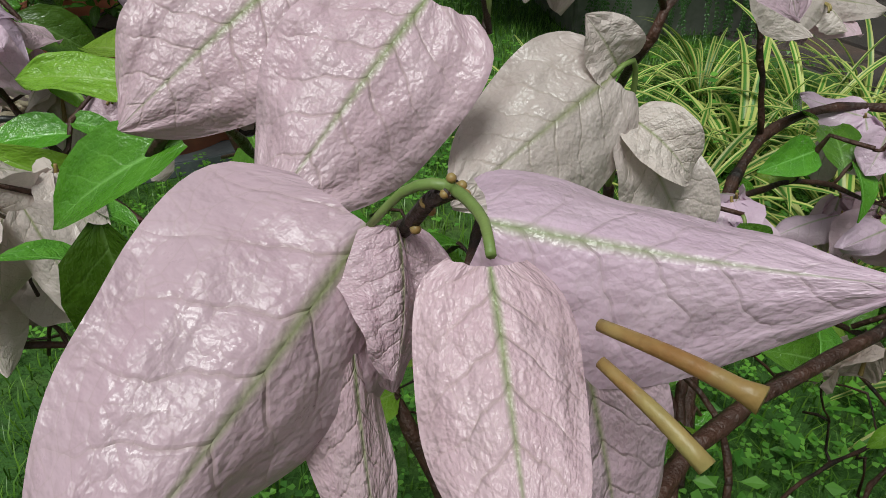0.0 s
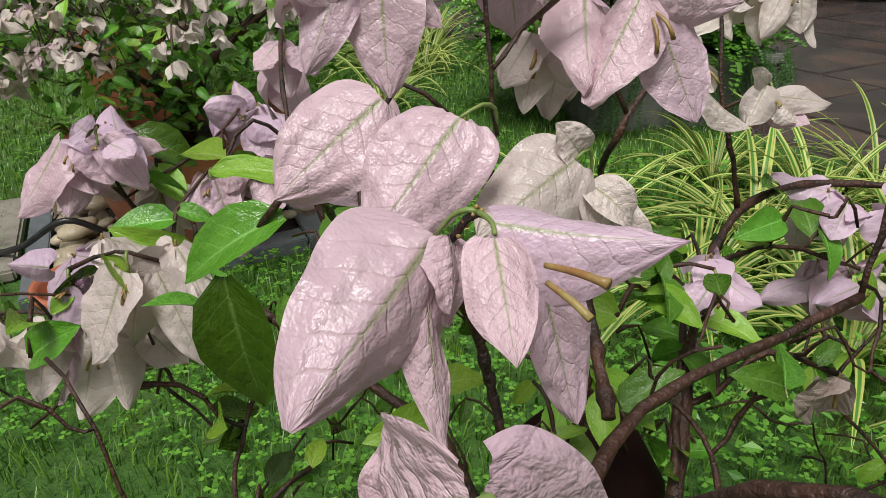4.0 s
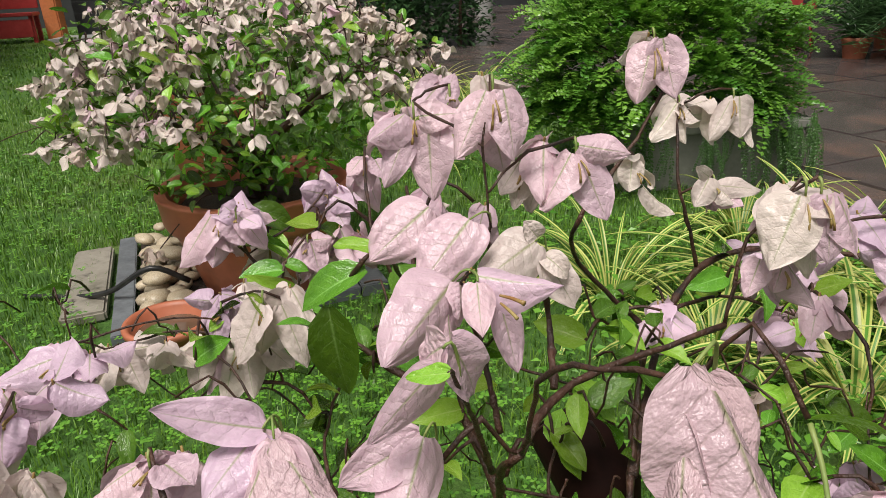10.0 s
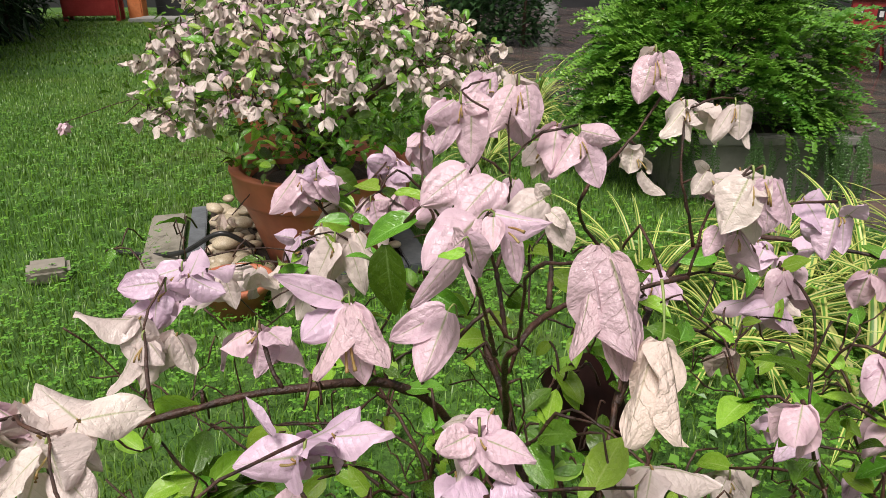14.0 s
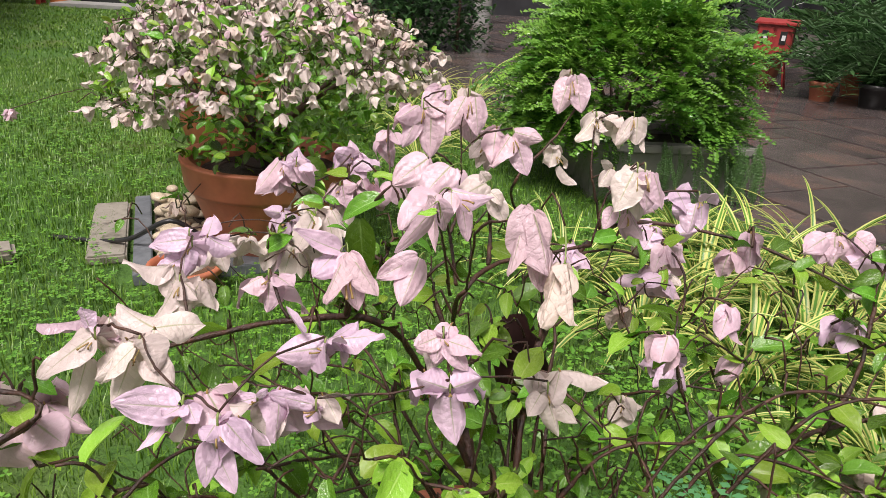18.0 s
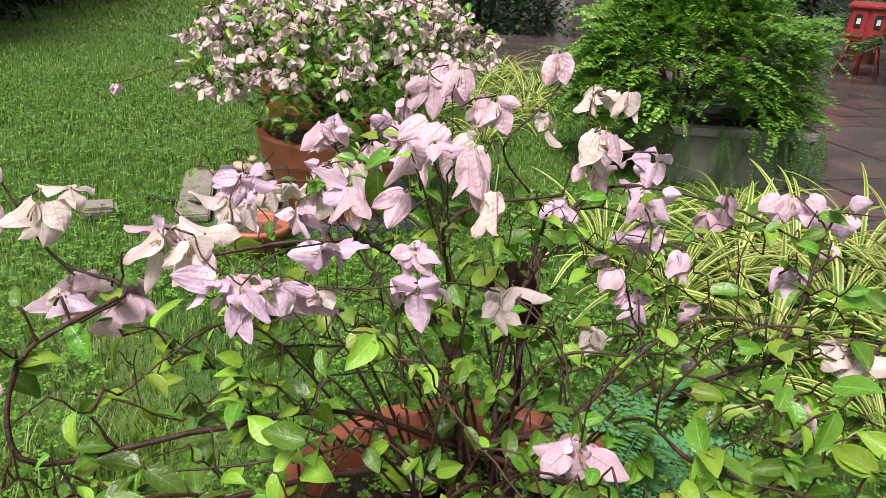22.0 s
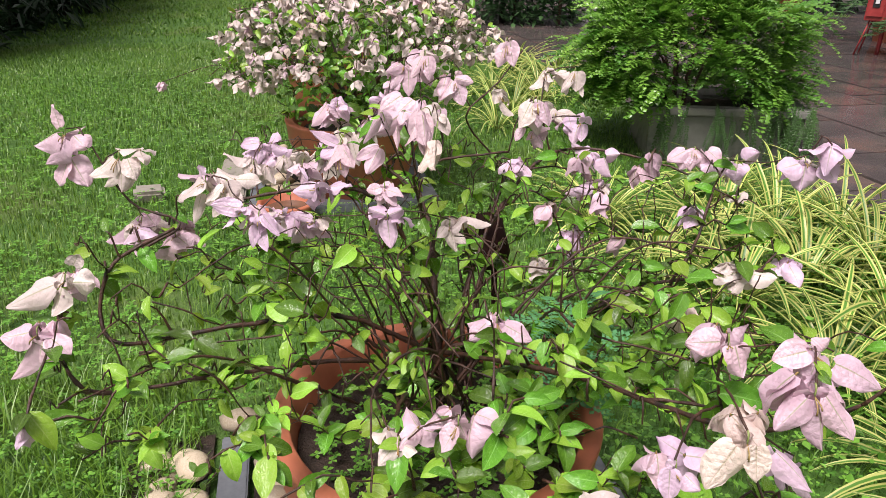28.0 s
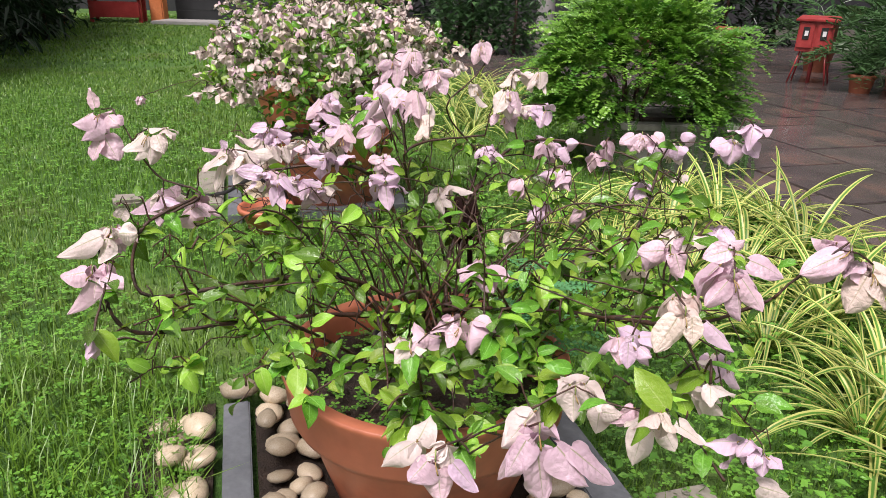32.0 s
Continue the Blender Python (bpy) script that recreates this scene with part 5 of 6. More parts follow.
bloom(0.387, -0.500, 0.465, "cream", (-3, -2, -2, -14, 0, -8, 14), (1, -2, -6, 18, -12, -23, 19))
bloom(0.440, -0.540, 0.419, "mauve", (-7, -2, -2, -16, -12, -11, 15), (0, -2, -5, -2, -12, -22, 20), (6, -2, -4, 18, -12, -11, 15), (3, -2, -42, 39, 0, -55, 25, "cream"))
bloom(0.540, -0.430, 0.604, "pink", (-6, -2, -5, -53, -12, -27, 30), (-13, -2, -13, -36, 0, -41, 21))
bloom(0.570, -0.430, 0.579, "old", (-6, -2, -6, -25, -12, -46, 34), (5, -2, -6, 19, -12, -41, 31))
# looser clusters behind them
for x, y, z, n, kind in ((-0.02, 0.30, 0.62, 2, CREAM), (0.03, 0.25, 0.62, 2, PINK), (-0.15, 0.37, 0.555, 3, CREAM), (-0.05, 0.34, 0.575, 3, PINK), (-0.18, 0.2, 0.53, 2, CREAM),
                         (0.28, 0.2, 0.55, 2, PINK), (0.31, 0.08, 0.53, 1, PINK), (0.40, 0.22, 0.54, 2, PINK), (0.44, 0.10, 0.50, 2, MAUVE), (0.22, 0.02, 0.53, 1, MAUVE),
                         (-0.184, 0.36, 0.585, 2, PINK), (-0.10, 0.33, 0.57, 2, PINK), (-0.345, -0.031, 0.49, 2, PINK), (-0.358, -0.114, 0.51, 2, MAUVE)):
    main.flowers(x, y, z, n, 0.042, kind, 0.028, 2)
main.flowers(-0.298, -0.45, 0.455, 1, 0.030, MAUVE, 0.0, 7)
# right side
main.flowers(0.351, 0.105, 0.45, 1, 0.040, PINK)
main.flowers(0.378, 0.172, 0.34, 1, 0.036, MAUVE)
main.flowers(0.613, 0.048, 0.628, 1, 0.040, MAUVE, 0.0, 0)
main.flowers(0.56, 0.22, 0.49, 1, 0.036, MAUVE, 0.0, 2)
main.flowers(0.52, 0.05, 0.43, 5, 0.038, CREAM, 0.02)
main.flowers(0.60, 0.08, 0.44, 4, 0.036, MAUVE, 0.02)
main.flowers(0.36, 0.02, 0.35, 1, 0.036, CREAM)
main.flowers(0.241, 0.188, 0.475, 1, 0.038, OLD)
main.flowers(0.385, -0.511, 0.47, 1, 0.026, CREAM, 0.0, 5)
main.flowers(0.316, -0.597, 0.49, 2, 0.034, OLD, 0.018, 5)

# bare shoots that arch out of the pot and sink again
for k in range(46):
    a = k * 2.399 + main.r.uniform(-0.5, 0.5)
    rr = main.r.uniform(0.18, 0.44)
    h = main.r.uniform(0.33, 0.52)
    c, s = math.cos(a), math.sin(a)
    w = main.r.uniform(-0.12, 0.12)
    o = (0.07 + main.r.uniform(-0.09, 0.09), -0.06 + main.r.uniform(-0.09, 0.09), 0.2)
    main.limb([o, (o[0] + 0.35 * rr * c - 0.4 * w * s, o[1] + 0.35 * rr * s + 0.4 * w * c, 0.2 + main.r.uniform(0.4, 0.9) * (h - 0.2)), (o[0] + 0.65 * rr * c - w * s, o[1] + 0.65 * rr * s + w * c, h),
               (o[0] + rr * c, o[1] + rr * s, h - main.r.uniform(-0.03, 0.07))], main.r.uniform(0.0016, 0.0028), 0.0009, "branch", main.r.randint(1, 4), 0.034, 0.4)
# fresh shoots with larger bright leaves
for x, y, z in ((-0.103, -0.163, 0.461), (-0.094, -0.228, 0.465), (-0.051, -0.156, 0.542), (-0.13, -0.19, 0.50)):
    main.twig((x, y, z), 3, 0.042, 0.001, 0.01, 0.6)
    for k in range(3):
        main.leaf((x + main.r.uniform(-0.02, 0.02), y + main.r.uniform(-0.02, 0.02), z - 0.012 * k), main.r.uniform(0.030, 0.046), "young")
# leafy shoots low round the pot
for k in range(125):
    a = main.r.uniform(0, 6.28)
    rr = main.r.uniform(0.10, 0.34)
    x, y = 0.07 + rr * 1.15 * math.cos(a), -0.16 + rr * math.sin(a)
    if x < 0.0 and -0.25 < y < 0.10 and rr < 0.24:
        continue
    z = main.r.uniform(0.29, 0.40) + (0.06 if rr > 0.25 else 0)
    main.twig((x, y, z), main.r.randint(6, 11), 0.031, 0.0012, 0.01, 0.4)
for k in range(50):
    main.twig((main.r.uniform(0.12, 0.46), main.r.uniform(-0.55, -0.15), main.r.uniform(0.36, 0.50)), main.r.randint(4, 7), 0.033, 0.0012, 0.01, 0.4)
for k in range(44):
    main.twig((main.r.uniform(-0.36, -0.04), main.r.uniform(-0.42, 0.02), main.r.uniform(0.36, 0.52)), main.r.randint(2, 5), 0.033, 0.0012, 0.01, 0.4)
for k in range(34):
    main.twig((main.r.uniform(-0.15, 0.30), main.r.uniform(-0.05, 0.30), main.r.uniform(0.42, 0.58)), main.r.randint(2, 4), 0.033, 0.0012, 0.01, 0.45)
for k in range(40):
    main.twig((main.r.uniform(0.3, 0.62), main.r.uniform(-0.2, 0.25), main.r.uniform(0.34, 0.52)), main.r.randint(2, 4), 0.034, 0.0012, 0.01, 0.45)
# bare fine twigs
for k in range(430):
    main.twig((main.r.uniform(-0.38, 0.55), main.r.uniform(-0.40, 0.30), main.r.uniform(0.30, 0.58)), main.r.randint(0, 1), 0.028, 0.0008, 0.015)
for k in range(60):
    main.twig((main.r.uniform(-0.16, 0.30), main.r.uniform(-0.05, 0.28), main.r.uniform(0.40, 0.585)), main.r.choice([0, 0, 1]), 0.024, 0.0008, 0.012)
# seedlings with fine blue-green leaflets among the branches


def seedling_mesh(pairs, seed):
    r2 = random.Random(seed)
    vs, fs = [], []
    ln = smooth_line([(0, 0, 0), (0, 0.35, 0.12), (0, 0.7, 0.12), (0, 1, 0.02)], 0.07)
    v, f = tube(ln, 0.008, 0.004, 4)
    vs, fs = list(v), list(f)
    for i in range(1, len(ln)):
        for s in (-1, 1):
            j0, k0 = i * 4 + (0 if s > 0 else 2), len(vs)
            L, w = 0.13 * (1 - 0.5 * (i / len(ln)) ** 3), 0.035
            p = Vector(ln[i])
            d = Vector((s, 0.35, r2.uniform(-0.2, 0.1))).normalized()
            n = Vector((-d.y, d.x, 0)).normalized()
            vs += [p + d * L * 0.5 + n * w, p + d * L, p + d * L * 0.5 - n * w]
            fs.append((j0, k0, k0 + 1, k0 + 2))
    return mesh_of("frond", vs, fs, SEEDLING, smooth=False)


SEEDS = [seedling_mesh(14, s) for s in range(3)]
srng = random.Random(8)
seedling = thing("seedling", pose(0.235, -0.10, 0.20), "feathery blue-green seedling growing up beside the shrub", "weed")
v, f = tube(smooth_line([(0, 0, 0), (0.01, 0.01, 0.11), (0.02, 0.0, 0.21)], 0.02), 0.003, 0.002, 6)
put("stem", mesh_of("stem", v, f, STALK), seedling)
for k in range(44):
    a = k * 2.4
    z = 0.06 + 0.15 * k / 44
    s = srng.uniform(0.07, 0.12)
    m = Matrix.Translation((0.015, 0.005, z)) @ Euler((srng.uniform(-0.1, 0.5), srng.uniform(-0.3, 0.3), a)).to_matrix().to_4x4() @ Matrix.Diagonal((s, s, s, 1))
    put("frond", SEEDS[k % 3], seedling, m)
# low weeds sprouting in the pot's soil
wrng = np.random.default_rng(12)
V, F = [], []
for k in range(420):
    a, q = wrng.uniform(0, 6.28), 0.19 * math.sqrt(wrng.uniform(0.05, 1))
    px, py, z, s, t = 0.072 + q * math.cos(a), -0.115 + q * math.sin(a), 0.20 + wrng.uniform(0.015, 0.06), wrng.uniform(0.005, 0.010), wrng.uniform(0, 6.28)
    for j in range(4):
        c, d, k0, up = math.cos(t + j * 1.57), math.sin(t + j * 1.57), len(V), wrng.uniform(-0.3, 0.4)
        V += [(px, py, z), (px + s * (0.75 * c - 0.4 * d), py + s * (0.75 * d + 0.4 * c), z + up * s), (px + s * 1.2 * c, py + s * 1.2 * d, z + up * s * 0.5), (px + s * (0.75 * c + 0.4 * d), py + s * (0.75 * d - 0.4 * c), z + up * s)]
        F.append((k0, k0 + 1, k0 + 2, k0 + 3))
tagged(put("pot_weeds", mesh_of("pot_weeds", V, F, CLOVER, smooth=False)), "tiny green weeds sprouting from the pot's wet soil", "weeds", kind="stuff")
main.finish()

# ---- second and third bougainvillea ----
def shrub(base, centre, radii, label, seed, clusters, leafy, size):
    p = Plant(base, label, seed)
    bx, by, bz = base
    cx, cy, cz = centre
    rx, ry, rz = radii
    for k in range(7):
        a = k * 0.9 + seed
        e = (cx + 0.55 * rx * math.cos(a), cy + 0.55 * ry * math.sin(a), cz + 0.3 * rz * math.sin(k * 1.7))
        p.limb([base, (bx + 0.25 * (e[0] - bx), by + 0.25 * (e[1] - by), bz + 0.5 * (e[2] - bz)), e], 0.010, 0.004, "trunk" if k < 2 else "branch", 6, 0.034, 0.2, 0.03)
    for k in range(leafy):
        a, h, r = p.r.uniform(0, 6.28), p.r.uniform(-1, 0.75), p.r.random() ** 0.5
        w = math.sqrt(1 - min(0.95, h * h)) * r * 0.95
        q = (cx + rx * w * math.cos(a), cy + ry * w * math.sin(a), cz + rz * h)
        if k % 9 == 0:
            p.twig(q, 3, 0.036, 0.001, 0.01, 0.12)
        for _ in range(9):
            p.leaf(np.array(q) + p.rng.normal(0, 0.035, 3), 0.04 * p.r.uniform(0.6, 1.2), "young" if p.r.random() < 0.2 else "green")
    for k in range(clusters):
        a = p.r.uniform(0, 6.28)
        h = p.r.uniform(-0.5 if math.cos(a) < -0.3 else -0.1, 1)
        w = math.sqrt(max(0.05, 1 - h * h)) * p.r.uniform(0.75, 1.05)
        x, y, z = cx + rx * w * math.cos(a), cy + ry * w * math.sin(a), cz + rz * h
        p.flowers(x, y, z, p.r.choice([2, 2, 3, 4]), size * p.r.uniform(0.85, 1.1), p.r.choice(["cream", "cream", "cream", "cream", "cream", "old"]), 0.03, 1)
    return p


second = shrub((-0.41, 1.54, 0.25), (-0.39, 1.54, 0.535), (0.50, 0.46, 0.22), "bougainvillea with faded cream-pink bracts in the second pot", 21, 330, 190, 0.034)
second.flowers(-1.186, 1.62, 0.375, 2, 0.040, "pink", 0.01, 0)
second.flowers(-0.926, 1.47, 0.43, 2, 0.040, "cream", 0.03, 1)
second.flowers(-0.84, 1.42, 0.45, 2, 0.042, "cream", 0.03, 1)
second.flowers(-0.60, 1.28, 0.21, 3, 0.036, "old", 0.03, 1)
second.finish()
third = shrub((-0.86, 2.85, 0.29), (-0.72, 2.85, 0.66), (0.50, 0.48, 0.32), "tall bougainvillea crowded with small cream bracts", 33, 210, 150, 0.036)
third.finish()

# ---- square planter with a feathery shrub ----
planter = thing("planter_box", pose(1.11, 2.36, 0.0), "weathered grey square planter standing at the paving's edge", "planter")
bm = bmesh.new()
W2, D2, HH, T2 = 0.33, 0.24, 0.245, 0.03
for sx, sy, at in ((2 * W2, T2, (0, -D2 + T2 / 2, HH / 2)), (2 * W2, T2, (0, D2 - T2 / 2, HH / 2)), (T2, 2 * D2 - 2 * T2, (-W2 + T2 / 2, 0, HH / 2)), (T2, 2 * D2 - 2 * T2, (W2 - T2 / 2, 0, HH / 2))):
    put("wall", mesh_from_bm("planter_wall", box_bm(sx - 0.004, sy, HH - 0.035, 0.004), PLANTER), planter, pose(at[0], at[1], (HH - 0.035) / 2))
for sx, sy, at in ((2 * W2 + 0.05, 0.07, (0, -D2 + 0.01, 0)), (2 * W2 + 0.05, 0.07, (0, D2 - 0.01, 0)), (0.07, 2 * D2 - 0.095, (-W2 + 0.01, 0, 0)), (0.07, 2 * D2 - 0.095, (W2 - 0.01, 0, 0))):
    put("coping", mesh_from_bm("coping", box_bm(sx, sy, 0.035, 0.006), PLANTER), planter, pose(at[0], at[1], HH - 0.016), "flat stone coping")
put("soil", mesh_from_bm("soil", box_bm(2 * W2 - 0.07, 2 * D2 - 0.07, 0.02, 0.0), SOIL), planter, pose(0, 0, HH - 0.06))


def frond_mesh(seed, mat, pairs=13, leaf=0.14, wide=0.06, droop=0.16):
    """An arching stem with paired leaflets, one long."""
    r2 = random.Random(seed)
    ln = smooth_line([(0, 0, 0), (0, 0.35, 0.10), (0.02, 0.7, 0.06), (0.03, 1.0, -droop)], 1.0 / pairs)
    v, f = tube(ln, 0.008, 0.003, 4)
    vs, fs = list(v), list(f)
    for i in range(1, len(ln)):
        for s in (-1, 1):
            L = leaf * (1.1 - 0.55 * (i / len(ln)) ** 2) * r2.uniform(0.8, 1.2)
            j0, k0 = i * 4 + (0 if s > 0 else 2), len(vs)
            p = Vector(ln[i])
            d = Vector((s, r2.uniform(0.2, 0.8), r2.uniform(-0.5, 0.4))).normalized()
            n = Vector((-d.y, d.x, r2.uniform(-0.4, 0.4))).normalized()
            vs += [p + d * L * 0.45 + n * wide, p + d * L, p + d * L * 0.45 - n * wide, p + d * L * 0.5 + Vector((0, 0, 0.012))]
            fs += [(j0, k0, k0 + 3), (k0, k0 + 1, k0 + 3), (k0 + 1, k0 + 2, k0 + 3), (k0 + 2, j0, k0 + 3)]
    return vs, fs


FRONDS = [mesh_of("frond", *frond_mesh(s, FERN), FERN, smooth=False) for s in range(6)]


def feathery_shrub(m, radii, count, scale, label, seed, limbs=8):
    t = thing("feathery_shrub", m, label, "shrub")
    r2 = random.Random(seed)
    rx, ry, rz = radii
    for k in range(limbs):
        a = k * 2.4
        e = (0.6 * rx * math.cos(a), 0.6 * ry * math.sin(a), rz * r2.uniform(0.7, 1.3))
        v, f = tube(smooth_line([(0.06 * math.cos(a), 0.06 * math.sin(a), -0.04), (0.2 * rx * math.cos(a), 0.2 * ry * math.sin(a), 0.5 * rz), e], 0.04), 0.009, 0.003, 6)
        put("stem", mesh_of("stem", v, f, BARK), t)
    loose, sprays = [], []
    for k in range(count // 13):
        a, h = r2.uniform(0, 6.28), r2.uniform(-0.50, 1.0)
        w = math.sqrt(max(0, 1 - h * h)) * r2.uniform(0.45, 0.95)
        sprays.append((Vector((rx * w * math.cos(a), ry * w * math.sin(a), rz * (0.52 + 0.72 * h))), a, h, r2.uniform(0.75, 1.3)))
    for k in range(count):
        p, a, h, sc = sprays[k % len(sprays)]
        e = r2.uniform(-0.35, 0.5) + 0.4 * h
        a2 = a + r2.uniform(-1.1, 1.1)
        out = Vector((math.cos(a2) * math.cos(e), math.sin(a2) * math.cos(e), math.sin(e)))
        s = scale * sc * r2.uniform(0.6, 1.2)
        p = p + Vector((r2.uniform(-0.05, 0.05), r2.uniform(-0.05, 0.05), r2.uniform(-0.05, 0.05)))
        mm = basis(p, out, (r2.uniform(-0.4, 0.4), r2.uniform(-0.6, 0.2), 1)) @ Matrix.Diagonal((s, s, s, 1))
        if k < 300:
            put("frond", FRONDS[r2.randrange(6)], t, mm)
        else:
            loose.append((FRONDS[r2.randrange(6)], mm))
    vs, fs = [], []
    for me, mm in loose:
        n0 = len(vs)
        vs += [mm @ v.co for v in me.vertices]
        fs += [tuple(i + n0 for i in q.vertices) for q in me.polygons]
    if vs:
        tagged(put("foliage", mesh_of("foliage", vs, fs, FERN, smooth=False), t), kind="stuff")
    return t


feathery_shrub(pose(0.96, 2.42, 0.19), (0.52, 0.42, 0.44), 2300, 0.145, "dense feathery bright green shrub overflowing its planter", 4)
trail = thing("trailing_plant", pose(1.12, 2.12, 0.22), "thin green stems trailing down the front of the planter", "creeper")
tr2 = random.Random(12)
TRAILS = [mesh_of("trailing_stem", *frond_mesh(s + 70, TRAIL, 18, 0.09, 0.022, 0.1), TRAIL, smooth=False) for s in range(3)]
for k in range(90):
    s = tr2.uniform(0.08, 0.24)
    x = tr2.choice([tr2.uniform(-0.32, -0.18), tr2.uniform(-0.1, 0.1), tr2.uniform(0.16, 0.34), tr2.uniform(0.2, 0.34)])
    m = basis(Vector((x, tr2.uniform(-0.06, 0.02), tr2.uniform(-0.05, 0.06))), (tr2.uniform(-0.3, 0.3), tr2.uniform(-0.5, -0.1), -0.9), (0, -1, 0.3))
    put("stem", TRAILS[tr2.randrange(3)], trail, m @ Matrix.Diagonal((s * 0.6, s, s * 0.6, 1)))

# ---- variegated spider plants ----
STRAPS = []
for s in range(8):
    r2 = random.Random(s)
    v, f, u = blade(1.0, 0.038, 2, 12, 0.35, r2.uniform(0.9, 2.3), 0.0, 0.22, 0.55, s, 0.0, r2.uniform(-0.4, 0.4))
    STRAPS.append(mesh_of("strap_leaf", v, f, STRAP, u))


def spider_plant(x, y, size, seed, count=34, z=0.0):
    t = thing("spider_plant", pose(x, y, z), "clump of arching green and cream striped strap leaves", "spider plant", "spider plants along the paving")
    r2 = random.Random(seed)
    for k in range(count):
        a, e = k * 2.39996 + r2.uniform(-0.2, 0.2), r2.uniform(0.75, 1.45)
        out = Vector((math.cos(a) * math.cos(e), math.sin(a) * math.cos(e), math.sin(e)))
        up = Vector((-math.cos(a) * math.sin(e), -math.sin(a) * math.sin(e), math.cos(e)))
        s = size * r2.uniform(0.6, 1.15)
        m = basis(Vector((0.025 * math.cos(a), 0.025 * math.sin(a), 0.0)), out, up) @ Matrix.Diagonal((s * r2.uniform(0.8, 1.3), s, s, 1))
        put("strap_leaf", STRAPS[r2.randrange(8)], t, m)
    return t


k = 0
for x, y, s in ((0.62, 1.00, 0.36), (0.86, 1.20, 0.40), (1.08, 1.30, 0.38), (0.80, 0.78, 0.40), (1.05, 0.95, 0.42), (1.28, 1.05, 0.40), (0.92, 0.45, 0.36), (1.14, 0.60, 0.42),
                (1.36, 0.75, 0.40), (1.08, 0.18, 0.36), (1.30, 0.30, 0.40), (1.20, -0.10, 0.36), (0.97, 0.06, 0.33), (1.02, -0.2, 0.34), (0.48, 1.28, 0.34), (0.98, 1.62, 0.36), (1.34, 1.42, 0.36)):
    k += 1
    spider_plant(x, y, s, k, 46)
for x, y, s in ((0.18, 3.05, 0.42), (0.34, 3.3, 0.46), (0.05, 3.5, 0.44), (0.42, 3.7, 0.46), (0.1, 2.6, 0.36), (0.5, 4.2, 0.5), (0.2, 4.4, 0.5)):
    k += 1
    spider_plant(x, y, s, k, 30)

# low weeds under the spider plants and round the pot
wv, wf = [], []
wr = random.Random(77)
for _ in range(2600):
    x, y = wr.uniform(0.2, 1.5), wr.uniform(-0.6, 1.7)
    if row_of(x, y)[0] > 1.8 or in_bed(*row_of(x, y)):
        continue
    z, s, a = wr.uniform(0.02, 0.10), wr.uniform(0.008, 0.018), wr.uniform(0, 6.28)
    c, d = math.cos(a), math.sin(a)
    k0 = len(wv)
    wv += [(x, y, z), (x + s * (c - 0.5 * d), y + s * (d + 0.5 * c), z + wr.uniform(-0.3, 0.4) * s), (x + 1.7 * s * c, y + 1.7 * s * d, z + wr.uniform(-0.4, 0.3) * s), (x + s * (c + 0.5 * d), y + s * (d - 0.5 * c), z + 0.2 * s)]
    wf.append((k0, k0 + 1, k0 + 2, k0 + 3))
tagged(put("low_weeds", mesh_of("low_weeds", wv, wf, CLOVER, smooth=False)), "small-leaved weeds between the pots and strap leaves", "weeds", kind="stuff")

# ---- far garden ----


def leaf_mass(name, label, category, boxes, count, length, width, mat, seed, droop=0.6, kind=""):
    """A hedge or shrub far off: many hanging blades on stems in one thing."""
    t = thing(name, pose(0, 0, 0), label, category)
    r2 = np.random.default_rng(seed)
    vs, fs = [], []
    total = sum(abs((b[1] - b[0]) * (b[3] - b[2]) * (b[5] - b[4])) for b in boxes)
    for b in boxes:
        n = int(count * abs((b[1] - b[0]) * (b[3] - b[2]) * (b[5] - b[4])) / total)
        for _ in range(n):
            p = np.array((r2.uniform(b[0], b[1]), r2.uniform(b[2], b[3]), b[4] + (b[5] - b[4]) * r2.random()))
            p[:2] += r2.normal(0, 0.08, 2)
            a = r2.uniform(0, 6.28)
            d = np.array((math.cos(a), math.sin(a), r2.uniform(-droop, 0.5)))
            d /= np.linalg.norm(d)
            s = np.cross(d, (0, 0, 1))
            s /= np.linalg.norm(s) + 1e-6
            L, w = length * r2.uniform(0.6, 1.3), width * r2.uniform(0.7, 1.2)
            k0 = len(vs)
            vs += [p, p + d * L * 0.4 + s * w, p + d * L + (0, 0, -0.25 * L), p + d * L * 0.4 - s * w]
            fs.append((k0, k0 + 1, k0 + 2, k0 + 3))
    tagged(put("foliage", mesh_of("foliage", vs, fs, mat, smooth=False), t), kind="stuff")
    for k, b in enumerate(boxes):
        for q in range(4):
            x, y = b[0] + (b[1] - b[0]) * (0.2 + 0.6 * r2.random()), b[2] + (b[3] - b[2]) * (q + 0.5) / 4
            v, f = tube(np.array([(x, y, -0.02), (x + 0.02, y, b[5] * 0.5), (x, y + 0.03, b[5] * 0.85)]), 0.025, 0.01, 6)
            put("stem", mesh_of("stem", v, f, BARK), t)
    return t


